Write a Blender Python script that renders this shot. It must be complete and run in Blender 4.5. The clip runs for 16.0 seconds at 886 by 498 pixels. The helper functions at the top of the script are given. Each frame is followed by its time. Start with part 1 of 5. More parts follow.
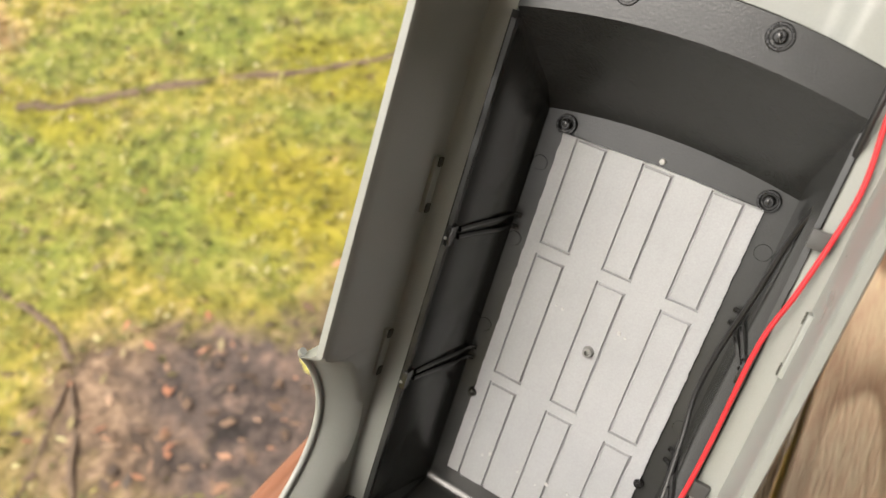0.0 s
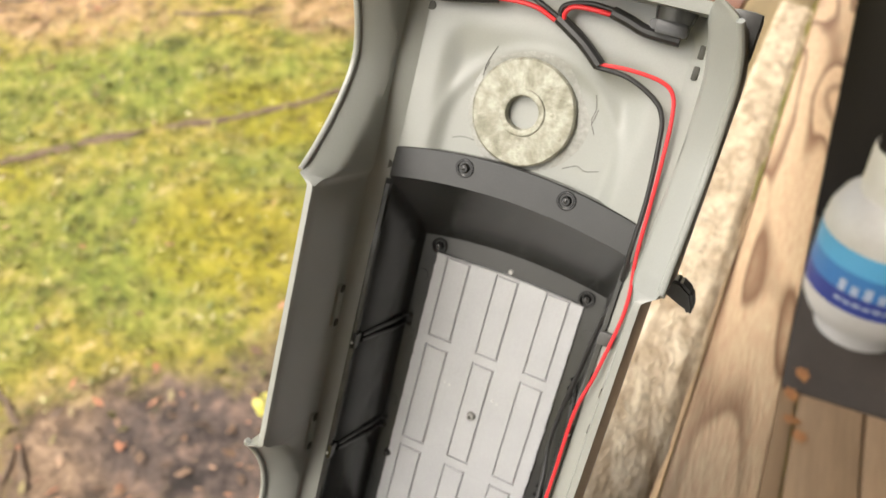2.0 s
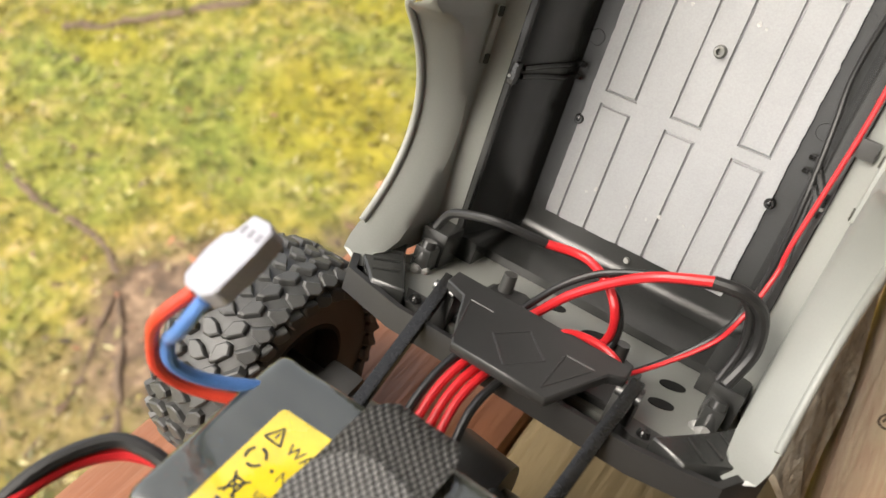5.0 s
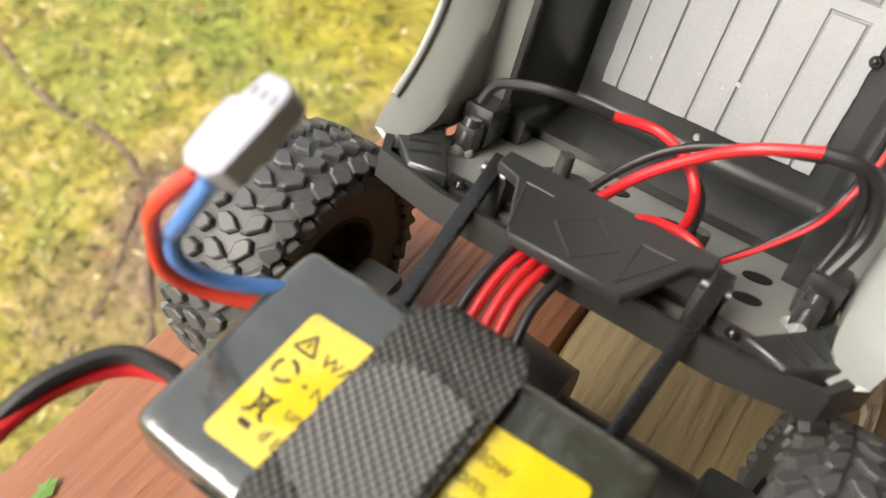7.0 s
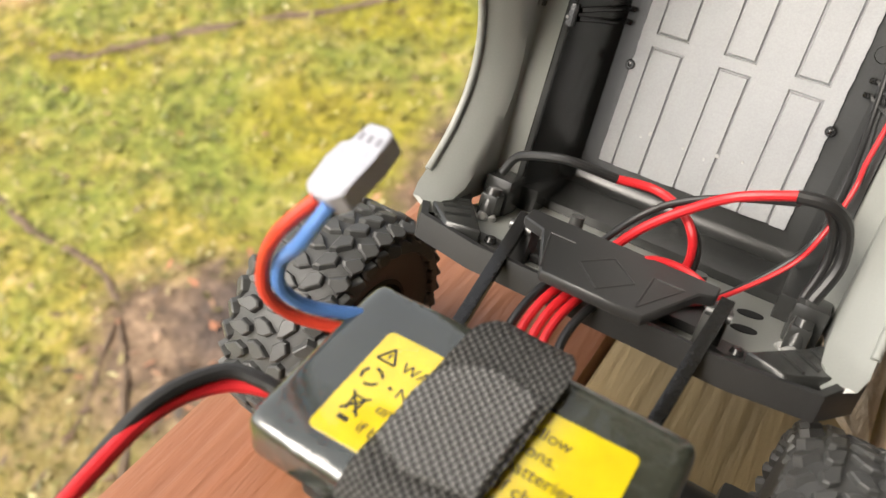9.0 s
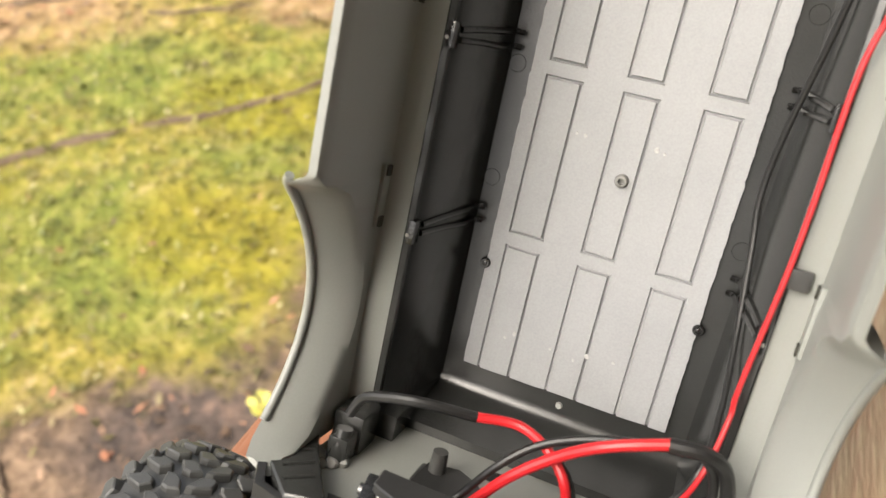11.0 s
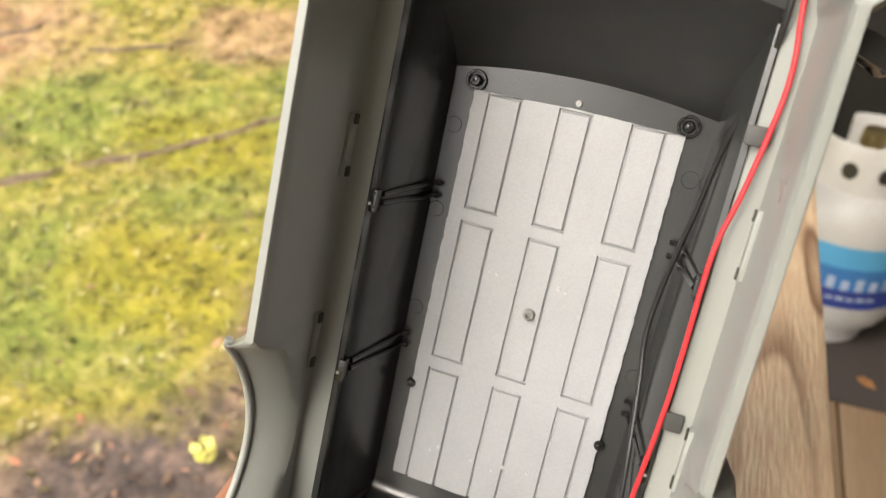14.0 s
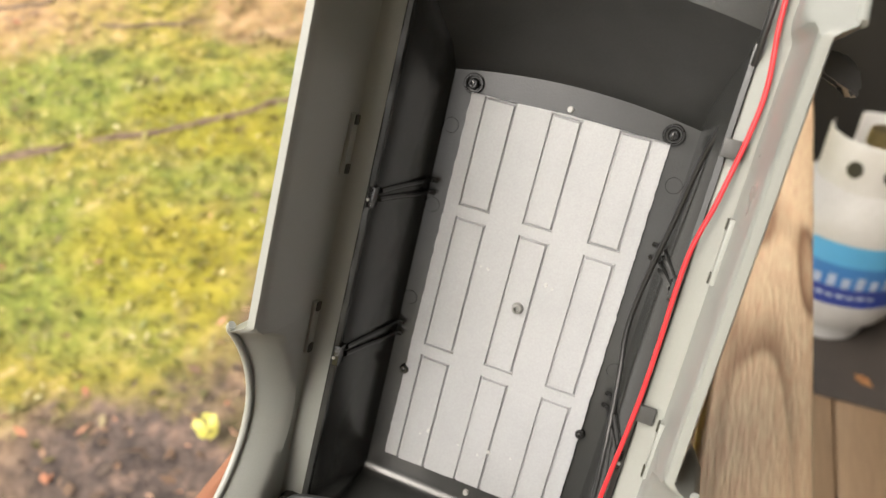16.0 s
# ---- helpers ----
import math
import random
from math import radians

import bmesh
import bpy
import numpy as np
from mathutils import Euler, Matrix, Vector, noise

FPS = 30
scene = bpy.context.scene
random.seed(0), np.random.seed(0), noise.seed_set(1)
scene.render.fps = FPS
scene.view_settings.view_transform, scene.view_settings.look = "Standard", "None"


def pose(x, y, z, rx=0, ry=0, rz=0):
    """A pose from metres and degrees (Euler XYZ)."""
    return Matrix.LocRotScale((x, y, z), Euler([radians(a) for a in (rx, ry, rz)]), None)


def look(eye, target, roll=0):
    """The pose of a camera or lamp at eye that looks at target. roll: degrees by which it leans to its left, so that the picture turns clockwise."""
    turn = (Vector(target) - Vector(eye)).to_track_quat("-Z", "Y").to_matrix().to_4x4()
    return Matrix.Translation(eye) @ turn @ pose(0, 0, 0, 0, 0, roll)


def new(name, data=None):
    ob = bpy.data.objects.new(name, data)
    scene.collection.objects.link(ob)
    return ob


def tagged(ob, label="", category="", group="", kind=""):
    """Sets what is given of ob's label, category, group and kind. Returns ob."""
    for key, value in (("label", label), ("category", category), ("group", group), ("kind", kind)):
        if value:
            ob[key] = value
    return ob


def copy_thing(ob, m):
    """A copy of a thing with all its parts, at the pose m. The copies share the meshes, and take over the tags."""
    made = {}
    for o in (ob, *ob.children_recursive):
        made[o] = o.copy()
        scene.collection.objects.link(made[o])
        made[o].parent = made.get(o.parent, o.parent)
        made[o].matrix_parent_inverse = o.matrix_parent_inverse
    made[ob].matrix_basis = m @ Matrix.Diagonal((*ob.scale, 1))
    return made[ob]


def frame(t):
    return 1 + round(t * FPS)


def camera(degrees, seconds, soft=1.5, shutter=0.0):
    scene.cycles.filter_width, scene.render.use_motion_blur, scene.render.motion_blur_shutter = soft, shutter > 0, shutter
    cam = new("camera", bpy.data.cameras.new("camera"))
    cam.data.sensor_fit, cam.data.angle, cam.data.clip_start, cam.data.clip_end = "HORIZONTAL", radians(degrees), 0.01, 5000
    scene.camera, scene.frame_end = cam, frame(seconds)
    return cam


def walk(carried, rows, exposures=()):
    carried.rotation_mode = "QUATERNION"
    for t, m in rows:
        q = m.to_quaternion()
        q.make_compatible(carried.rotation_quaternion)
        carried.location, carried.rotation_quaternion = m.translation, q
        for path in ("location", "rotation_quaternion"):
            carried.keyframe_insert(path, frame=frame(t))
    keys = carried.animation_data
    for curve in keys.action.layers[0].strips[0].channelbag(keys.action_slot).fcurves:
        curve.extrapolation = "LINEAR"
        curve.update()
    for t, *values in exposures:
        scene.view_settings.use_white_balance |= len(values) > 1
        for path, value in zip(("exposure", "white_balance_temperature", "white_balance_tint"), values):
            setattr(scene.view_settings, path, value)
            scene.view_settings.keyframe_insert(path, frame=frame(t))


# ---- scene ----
cam = camera(59.73, 16.0)
PATH = [
    (0, (0.0826, -0.2238, 0.3900), (-0.0423, -0.0226, 0.2058), 0.67),
    (0.5, (0.0924, -0.2135, 0.4328), (-0.0274, -0.0054, 0.2530), -0.37),
    (1, (0.1062, -0.2272, 0.4531), (-0.0101, -0.0085, 0.2839), -1.09),
    (1.5, (0.1226, -0.2402, 0.4683), (0.0104, -0.0192, 0.2991), -1.13),
    (2, (0.1284, -0.2569, 0.4773), (0.0192, -0.0409, 0.3002), -0.47),
    (2.5, (0.1269, -0.2682, 0.4646), (0.0165, -0.0581, 0.2811), 0.35),
    (3, (0.1134, -0.2824, 0.4298), (-0.0015, -0.0781, 0.2426), 0.92),
    (3.5, (0.1075, -0.2877, 0.3897), (-0.0142, -0.0904, 0.1994), 1.35),
    (4, (0.1042, -0.2944, 0.3559), (-0.0235, -0.1040, 0.1624), 1.48),
    (4.2, (0.1010, -0.2923, 0.3409), (-0.0285, -0.1048, 0.1457), 1.30),
    (6.3, (0.0585, -0.2391, 0.2706), (-0.0637, -0.0747, 0.0514), -3.10),
    (6.5, (0.0594, -0.2437, 0.2713), (-0.0616, -0.0853, 0.0471), -3.59),
    (7, (0.0621, -0.2559, 0.2670), (-0.0588, -0.1007, 0.0405), -3.16),
    (7.5, (0.0629, -0.2762, 0.2588), (-0.0588, -0.1239, 0.0308), -2.56),
    (8, (0.0673, -0.3074, 0.2547), (-0.0571, -0.1527, 0.0298), -1.88),
    (8.5, (0.0836, -0.3255, 0.2653), (-0.0506, -0.1546, 0.0585), -2.69),
    (9, (0.0672, -0.2993, 0.2768), (-0.0618, -0.1110, 0.0820), -2.50),
    (9.5, (0.0432, -0.2698, 0.2798), (-0.0767, -0.0689, 0.0919), -1.91),
    (10, (0.0436, -0.2551, 0.2883), (-0.0706, -0.0450, 0.1071), -1.99),
    (10.2, (0.0466, -0.2494, 0.2898), (-0.0662, -0.0363, 0.1114), -2.14),
    (12.3, (0.0622, -0.2342, 0.3231), (-0.0314, -0.0025, 0.1571), -0.96),
    (12.5, (0.0622, -0.2366, 0.3268), (-0.0304, -0.0035, 0.1623), -0.94),
    (13, (0.0620, -0.2358, 0.3333), (-0.0289, -0.0010, 0.1702), -0.71),
    (13.5, (0.0643, -0.2347, 0.3411), (-0.0248, 0.0010, 0.1783), -0.39),
    (14, (0.0679, -0.2377, 0.3490), (-0.0205, -0.0020, 0.1858), -0.10),
    (14.5, (0.0683, -0.2357, 0.3550), (-0.0197, -0.0007, 0.1907), 0.27),
    (15, (0.0686, -0.2372, 0.3607), (-0.0194, -0.0031, 0.1950), 0.63),
    (15.5, (0.0717, -0.2377, 0.3633), (-0.0170, -0.0048, 0.1963), 0.95),
    (16, (0.0762, -0.2458, 0.3607), (-0.0133, -0.0141, 0.1926), 1.28),
]
walk(cam, [(t, look(eye, target, roll)) for t, eye, target, roll in PATH],
     [(0, 1.18, 6850, 10), (4.2, 1.20, 6850, 10), (6.3, 1.30, 6850, 10), (8.2, 1.32, 6700, 9), (9.2, 1.22, 6900, 10), (10.2, 1.22, 6900, 10), (16, 1.28, 6850, 10)])

# ---- world, sun, exposure ----
world = bpy.data.worlds.new("sky")
scene.world = world
world.use_nodes = True
wn = world.node_tree
sky = wn.nodes.new("ShaderNodeTexSky")
sky.sky_type, sky.sun_disc = "NISHITA", False
sky.sun_elevation, sky.sun_rotation = radians(49), radians(200)
sky.air_density, sky.dust_density, sky.ozone_density = 1.0, 4.0, 0.6
wn.nodes["Background"].inputs[1].default_value = 0.15
soft_sky = wn.nodes.new("ShaderNodeHueSaturation")
soft_sky.inputs["Saturation"].default_value = 0.35
wn.links.new(sky.outputs[0], soft_sky.inputs["Color"])
wn.links.new(soft_sky.outputs[0], wn.nodes["Background"].inputs[0])
cam.data.dof.use_dof, cam.data.dof.focus_distance, cam.data.dof.aperture_fstop = True, 0.28, 12
sun = new("sun", bpy.data.lights.new("sun", "SUN"))
sun.data.energy, sun.data.angle, sun.data.color = 1.5, radians(44), (1.0, 0.94, 0.85)
sun.matrix_world = look((0, 0, 0), (0.22, 0.61, -0.76))

# ---- materials ----
MATS = {}


def mat(name, color, rough=0.5, metal=0.0, dark=None, big=30.0, mix=0.5, grain=900.0, bump=0.1, spec=0.5, coat=0.0, stretch=None, spots=0.0, rvar=0.1, fine=0.25, spotcol=None):
    """A surface with stains at the scale `big`, fine grain at `grain`, and relief."""
    if name in MATS:
        return MATS[name]
    m = bpy.data.materials.new(name)
    m.use_nodes = True
    t = m.node_tree
    b = t.nodes["Principled BSDF"]
    co = t.nodes.new("ShaderNodeTexCoord")
    src = co.outputs["Object"]
    if stretch:
        mp = t.nodes.new("ShaderNodeMapping")
        mp.inputs["Scale"].default_value = stretch
        t.links.new(src, mp.inputs[0])
        src = mp.outputs[0]
    n1, n2 = t.nodes.new("ShaderNodeTexNoise"), t.nodes.new("ShaderNodeTexNoise")
    n1.inputs["Scale"].default_value, n1.inputs["Detail"].default_value = big, 5
    n2.inputs["Scale"].default_value, n2.inputs["Detail"].default_value = grain, 4
    t.links.new(src, n1.inputs["Vector"])
    t.links.new(src, n2.inputs["Vector"])
    dark = dark or tuple(c * 0.78 for c in color)
    r1 = t.nodes.new("ShaderNodeValToRGB")
    r1.color_ramp.elements[0].position, r1.color_ramp.elements[1].position = 0.5 - mix / 2, 0.5 + mix / 2
    r1.color_ramp.elements[0].color, r1.color_ramp.elements[1].color = (*dark, 1), (*color, 1)
    t.links.new(n1.outputs[0], r1.inputs[0])
    mx = t.nodes.new("ShaderNodeMix")
    mx.data_type, mx.blend_type = "RGBA", "OVERLAY"
    mx.inputs[0].default_value = fine
    t.links.new(r1.outputs[0], mx.inputs[6])
    t.links.new(n2.outputs[0], mx.inputs[7])
    out = mx.outputs[2]
    if spots:
        v = t.nodes.new("ShaderNodeTexNoise")
        v.inputs["Scale"].default_value = spots
        rr = t.nodes.new("ShaderNodeValToRGB")
        rr.color_ramp.elements[0].position, rr.color_ramp.elements[1].position = 0.66, 0.72
        rr.color_ramp.elements[0].color = (0, 0, 0, 1)
        rr.color_ramp.elements[1].color = (0.35, 0.35, 0.35, 1)
        t.links.new(src, v.inputs["Vector"])
        t.links.new(v.outputs[0], rr.inputs[0])
        m2 = t.nodes.new("ShaderNodeMix")
        m2.data_type = "RGBA"
        t.links.new(rr.outputs[0], m2.inputs[0])
        t.links.new(out, m2.inputs[6])
        m2.inputs[7].default_value = (*(spotcol or [min(1, c * 1.8 + 0.04) for c in color]), 1)
        out = m2.outputs[2]
    t.links.new(out, b.inputs["Base Color"])
    mr = t.nodes.new("ShaderNodeMapRange")
    mr.inputs[3].default_value, mr.inputs[4].default_value = max(0.02, rough - rvar), min(1, rough + rvar)
    t.links.new(n1.outputs[0], mr.inputs[0])
    t.links.new(mr.outputs[0], b.inputs["Roughness"])
    b.inputs["Metallic"].default_value = metal
    b.inputs["Specular IOR Level"].default_value = spec
    b.inputs["Coat Weight"].default_value = coat
    b.inputs["Coat Roughness"].default_value = 0.10
    b.inputs["Coat IOR"].default_value = 2.0
    if bump:
        bp = t.nodes.new("ShaderNodeBump")
        bp.inputs["Strength"].default_value, bp.inputs["Distance"].default_value = bump, 1.0 / grain
        t.links.new(n2.outputs[0], bp.inputs["Height"])
        t.links.new(bp.outputs[0], b.inputs["Normal"])
    MATS[name] = m
    return m


GREY = mat("grey_shell_plastic", (0.290, 0.300, 0.280), 0.32, big=22, grain=1500, bump=0.03, dark=(0.262, 0.272, 0.252), fine=0.06)
PANEL = mat("light_grey_panel", (0.36, 0.367, 0.375), 0.40, big=35, grain=1300, bump=0.14, dark=(0.32, 0.327, 0.335), fine=0.14)
BLACK = mat("black_plastic", (0.034, 0.035, 0.034), 0.22, spec=0.6, rvar=0.07, big=40, grain=1100, bump=0.09, dark=(0.025, 0.026, 0.025), fine=0.1)
GLOSS = mat("gloss_black_plastic", (0.016, 0.016, 0.016), 0.11, spec=0.5, big=200, grain=900, bump=0.1, rvar=0.05)
BUMPER = mat("dull_black_plastic", (0.028, 0.028, 0.028), 0.42, spec=0.45, big=60, grain=2500, bump=0.12)
MATTE = mat("matt_black_nylon", (0.066, 0.066, 0.064), 0.38, big=60, grain=2500, bump=0.12, dark=(0.034, 0.034, 0.033))
RUBBER = mat("tyre_rubber", (0.078, 0.079, 0.078), 0.46, big=70, grain=2600, bump=0.2, dark=(0.058, 0.059, 0.058))
RED = mat("red_silicone", (0.64, 0.022, 0.03), 0.38, big=80, grain=1500, bump=0.03, dark=(0.6, 0.02, 0.025))
WIREBLACK = mat("black_silicone", (0.02, 0.02, 0.02), 0.4, big=80, grain=1500, bump=0.03)
STEEL = mat("zinc_steel", (0.36, 0.36, 0.30), 0.5, metal=0.3, big=190, grain=800, bump=0.25, dark=(0.19, 0.185, 0.14), mix=0.30, spots=260, spotcol=(0.09, 0.065, 0.04))
SCREW = mat("dark_screw_steel", (0.16, 0.16, 0.16), 0.35, metal=0.8, big=300, grain=3000)
CHROME = mat("bright_steel", (0.6, 0.6, 0.6), 0.25, metal=1.0, big=300, grain=3000)
GLUE = mat("dried_glue", (0.40, 0.40, 0.385), 0.25, big=300, grain=900, bump=0.3)
REDWOOD = mat("red_stained_board", (0.33, 0.16, 0.09), 0.40, big=14, mix=0.45, grain=160, bump=0.4, dark=(0.25, 0.085, 0.035), stretch=(1.0, 0.09, 1.0), spots=55, spotcol=(0.50, 0.36, 0.24))
BARKWOOD = mat("weathered_board", (0.80, 0.67, 0.48), 0.75, big=75, mix=0.26, grain=260, bump=0.9, dark=(0.50, 0.375, 0.24), stretch=(1.0, 0.45, 1.0), spots=70, spotcol=(0.13, 0.085, 0.05))
OLIVEWOOD = mat("brown_weathered_board", (0.37, 0.27, 0.13), 0.6, big=20, mix=0.4, grain=190, bump=0.4, dark=(0.22, 0.155, 0.07), stretch=(1.0, 0.09, 1.0))
TANWOOD = mat("tan_board", (0.74, 0.54, 0.345), 0.55, big=9, mix=0.35, grain=420, bump=0.6, fine=0.45, dark=(0.65, 0.46, 0.28), spots=26, spotcol=(0.18, 0.11, 0.06), stretch=(1.0, 0.10, 1.0))


def loops(m, scale, dark):
    """Growth rings: thin dark contours of a stretched noise."""
    t = m.node_tree
    co, mp, n, r = (t.nodes.new(k) for k in ("ShaderNodeTexCoord", "ShaderNodeMapping", "ShaderNodeTexNoise", "ShaderNodeValToRGB"))
    mp.inputs["Scale"].default_value = scale
    n.inputs["Scale"].default_value, n.inputs["Detail"].default_value = 1.0, 1.5
    t.links.new(co.outputs["Object"], mp.inputs[0])
    t.links.new(mp.outputs[0], n.inputs["Vector"])
    t.links.new(n.outputs[0], r.inputs[0])
    e = r.color_ramp.elements
    stops = [(0.35, 0.0), (0.385, 0.5), (0.405, 0.9), (0.42, 0.0), (0.50, 0.1), (0.53, 0.6), (0.55, 0.95), (0.565, 0.0), (0.62, 0.1), (0.645, 0.8), (0.66, 0.0)]
    while len(e) < len(stops):
        e.new(0.5)
    for k, (pos, v) in zip(e, stops):
        k.position, k.color = pos, (v, v, v, 1)
    b = t.nodes["Principled BSDF"]
    old = b.inputs["Base Color"].links[0].from_socket
    mx = t.nodes.new("ShaderNodeMix")
    mx.data_type = "RGBA"
    sp, far, mul = (t.nodes.new(k) for k in ("ShaderNodeSeparateXYZ", "ShaderNodeMapRange", "ShaderNodeMath"))
    t.links.new(co.outputs["Object"], sp.inputs[0])
    t.links.new(sp.outputs[1], far.inputs[0])
    far.inputs[1].default_value, far.inputs[2].default_value, far.inputs[3].default_value = 0.05, 0.30, 0.03
    mul.operation = "MULTIPLY"
    t.links.new(r.outputs[0], mul.inputs[0])
    t.links.new(far.outputs[0], mul.inputs[1])
    t.links.new(mul.outputs[0], mx.inputs[0])
    t.links.new(old, mx.inputs[6])
    mx.inputs[7].default_value = (*dark, 1)
    t.links.new(mx.outputs[2], b.inputs["Base Color"])


loops(TANWOOD, (11, 1.7, 6), (0.17, 0.072, 0.032))
DECKWOOD = mat("deck_board_wood", (0.40, 0.275, 0.165), 0.65, big=8, mix=0.4, grain=150, bump=0.4, dark=(0.27, 0.175, 0.10), stretch=(1.0, 0.08, 1.0))
YELLOW = mat("yellow_label_paper", (0.72, 0.56, 0.008), 0.25, big=60, grain=170, bump=0.05, dark=(0.78, 0.60, 0.008), coat=1.0, spec=1.0)
FILM = mat("black_shrink_film", (0.042, 0.047, 0.036), 0.15, big=25, grain=85, bump=0.17, coat=0.6, spec=1.0, rvar=0.05, fine=0.05)
PENCIL = mat("pencil_grey", (0.16, 0.16, 0.15), 0.6, bump=0)
INK = mat("black_ink", (0.03, 0.03, 0.02), 0.5, bump=0)
WHITE = mat("white_nylon", (0.43, 0.44, 0.49), 0.4, big=120, grain=1500, bump=0.03, dark=(0.38, 0.39, 0.44))
BLUEWIRE = mat("blue_silicone", (0.10, 0.25, 0.62), 0.4, big=80, grain=1500, bump=0.03)
ORANGEWIRE = mat("orange_red_silicone", (0.72, 0.06, 0.03), 0.4, big=80, grain=1500, bump=0.03)
BLUE = mat("blue_heatsink", (0.02, 0.22, 0.68), 0.35, big=60, grain=1500, bump=0.05)

# ---- helpers for meshes ----
LEAN = pose(0, 0, 0, 0, 5, 0)
OPEN = pose(0, 0, 0.162, 68, 0, 0)
IDENT = Matrix.Identity(4)


def shade(me, angle=35):
    me.polygons.foreach_set("use_smooth", [True] * len(me.polygons))
    try:
        me.set_sharp_from_angle(angle=radians(angle))
    except Exception:
        pass


def part(name, bm, material, parent=None, label="", at=None, smooth=True):
    me = bpy.data.meshes.new(name)
    bmesh.ops.recalc_face_normals(bm, faces=bm.faces)
    bm.to_mesh(me)
    bm.free()
    for k in material if isinstance(material, (list, tuple)) else (material,):
        me.materials.append(k)
    if smooth:
        shade(me)
    ob = new(name, me)
    if parent is not None:
        ob.parent = parent
    if at is not None:
        ob.matrix_basis = at
    if label:
        tagged(ob, label)
    return ob


def box(bm, lo, hi, bevel=0.0, m=None):
    c = [(a + b) / 2 for a, b in zip(lo, hi)]
    s = [abs(b - a) for a, b in zip(lo, hi)]
    r = bmesh.ops.create_cube(bm, size=1.0, matrix=Matrix.Translation(c) @ Matrix.Diagonal((*s, 1)))
    vs = r["verts"]
    if bevel:
        es = list({e for v in vs for e in v.link_edges})
        bv = bmesh.ops.bevel(bm, geom=es, offset=bevel, segments=2, profile=0.7, affect="EDGES")
        vs = list({v for f in bv["faces"] for v in f.verts} | {v for v in vs if v.is_valid})
    if m is not None:
        bmesh.ops.transform(bm, matrix=m, verts=vs)
    return vs


def cyl(bm, a, b, r, r2=None, seg=20, caps=True):
    a, b = Vector(a), Vector(b)
    q = (b - a).to_track_quat("Z", "Y").to_matrix().to_4x4()
    return bmesh.ops.create_cone(bm, cap_ends=caps, segments=seg, radius1=r, radius2=r if r2 is None else r2, depth=(b - a).length, matrix=Matrix.Translation((a + b) / 2) @ q)["verts"]


def smoothline(pts, n=6):
    pts = [Vector(p) for p in pts]
    out = []
    for i in range(len(pts) - 1):
        p0, p1, p2, p3 = pts[max(i - 1, 0)], pts[i], pts[i + 1], pts[min(i + 2, len(pts) - 1)]
        for k in range(n):
            t = k / n
            out.append(0.5 * (2 * p1 + (p2 - p0) * t + (2 * p0 - 5 * p1 + 4 * p2 - p3) * t * t + (3 * p1 - p0 - 3 * p2 + p3) * t ** 3))
    return out + [pts[-1]]


def tube(bm, pts, r, seg=10, n=6):
    line = smoothline(pts, n)
    rings, ref = [], Vector((0.3, 0.2, 1)).normalized()
    for i, p in enumerate(line):
        d = (line[min(i + 1, len(line) - 1)] - line[max(i - 1, 0)]).normalized()
        u = (ref - d * ref.dot(d)).normalized()
        ref, v = u, d.cross(u)
        rings.append([bm.verts.new(p + (u * math.cos(a) + v * math.sin(a)) * r) for a in (2 * math.pi * k / seg for k in range(seg))])
    for a, b in zip(rings, rings[1:]):
        for k in range(seg):
            bm.faces.new((a[k], a[(k + 1) % seg], b[(k + 1) % seg], b[k]))
    bm.faces.new(rings[0][::-1])
    bm.faces.new(rings[-1])


def wire(name, pts, r, material, parent, at=None, label=""):
    bm = bmesh.new()
    tube(bm, pts, r)
    return part(name, bm, material, parent, label, at)


def loft(bm, rows, close=False):
    vs = [[bm.verts.new(p) for p in row] for row in rows]
    for a, b in zip(vs, vs[1:]):
        n = len(a)
        for k in range(n if close else n - 1):
            bm.faces.new((a[k], a[(k + 1) % n], b[(k + 1) % n], b[k]))
    return vs


def prism(bm, outline, z0, z1, m=None):
    a = [bm.verts.new((x, y, z0)) for x, y in outline]
    b = [bm.verts.new((x, y, z1)) for x, y in outline]
    bm.faces.new(a[::-1])
    bm.faces.new(b)
    for k in range(len(a)):
        j = (k + 1) % len(a)
        bm.faces.new((a[k], a[j], b[j], b[k]))
    if m is not None:
        bmesh.ops.transform(bm, matrix=m, verts=a + b)


def thing(name, label, category, at=IDENT, group=""):
    ob = new(name)
    ob.empty_display_size = 0.02
    ob.matrix_basis = at
    return tagged(ob, label, category, group)


def smooth01(x):
    x = min(1.0, max(0.0, x))
    return x * x * (3 - 2 * x)

# ---- setting: hillside ground, porch deck, rail cap ----


def ground_z(x, y):
    rise = -1.85 + 0.28 * min(max(y, -3.0), 5.0) + 0.05 * max(0.0, min(y, 60.0) - 5.0)
    return rise + 0.03 * noise.noise((x * 1.3, y * 1.3, 0.2)) + 0.012 * noise.noise((x * 6, y * 6, 3.0))


BARE = [(-1.35, 0.85, 0.48, 0.36), (-1.65, 0.66, 0.42, 0.28), (-1.18, 1.9, 0.26, 0.9), (-4.2, 2.95, 1.0, 0.5)]


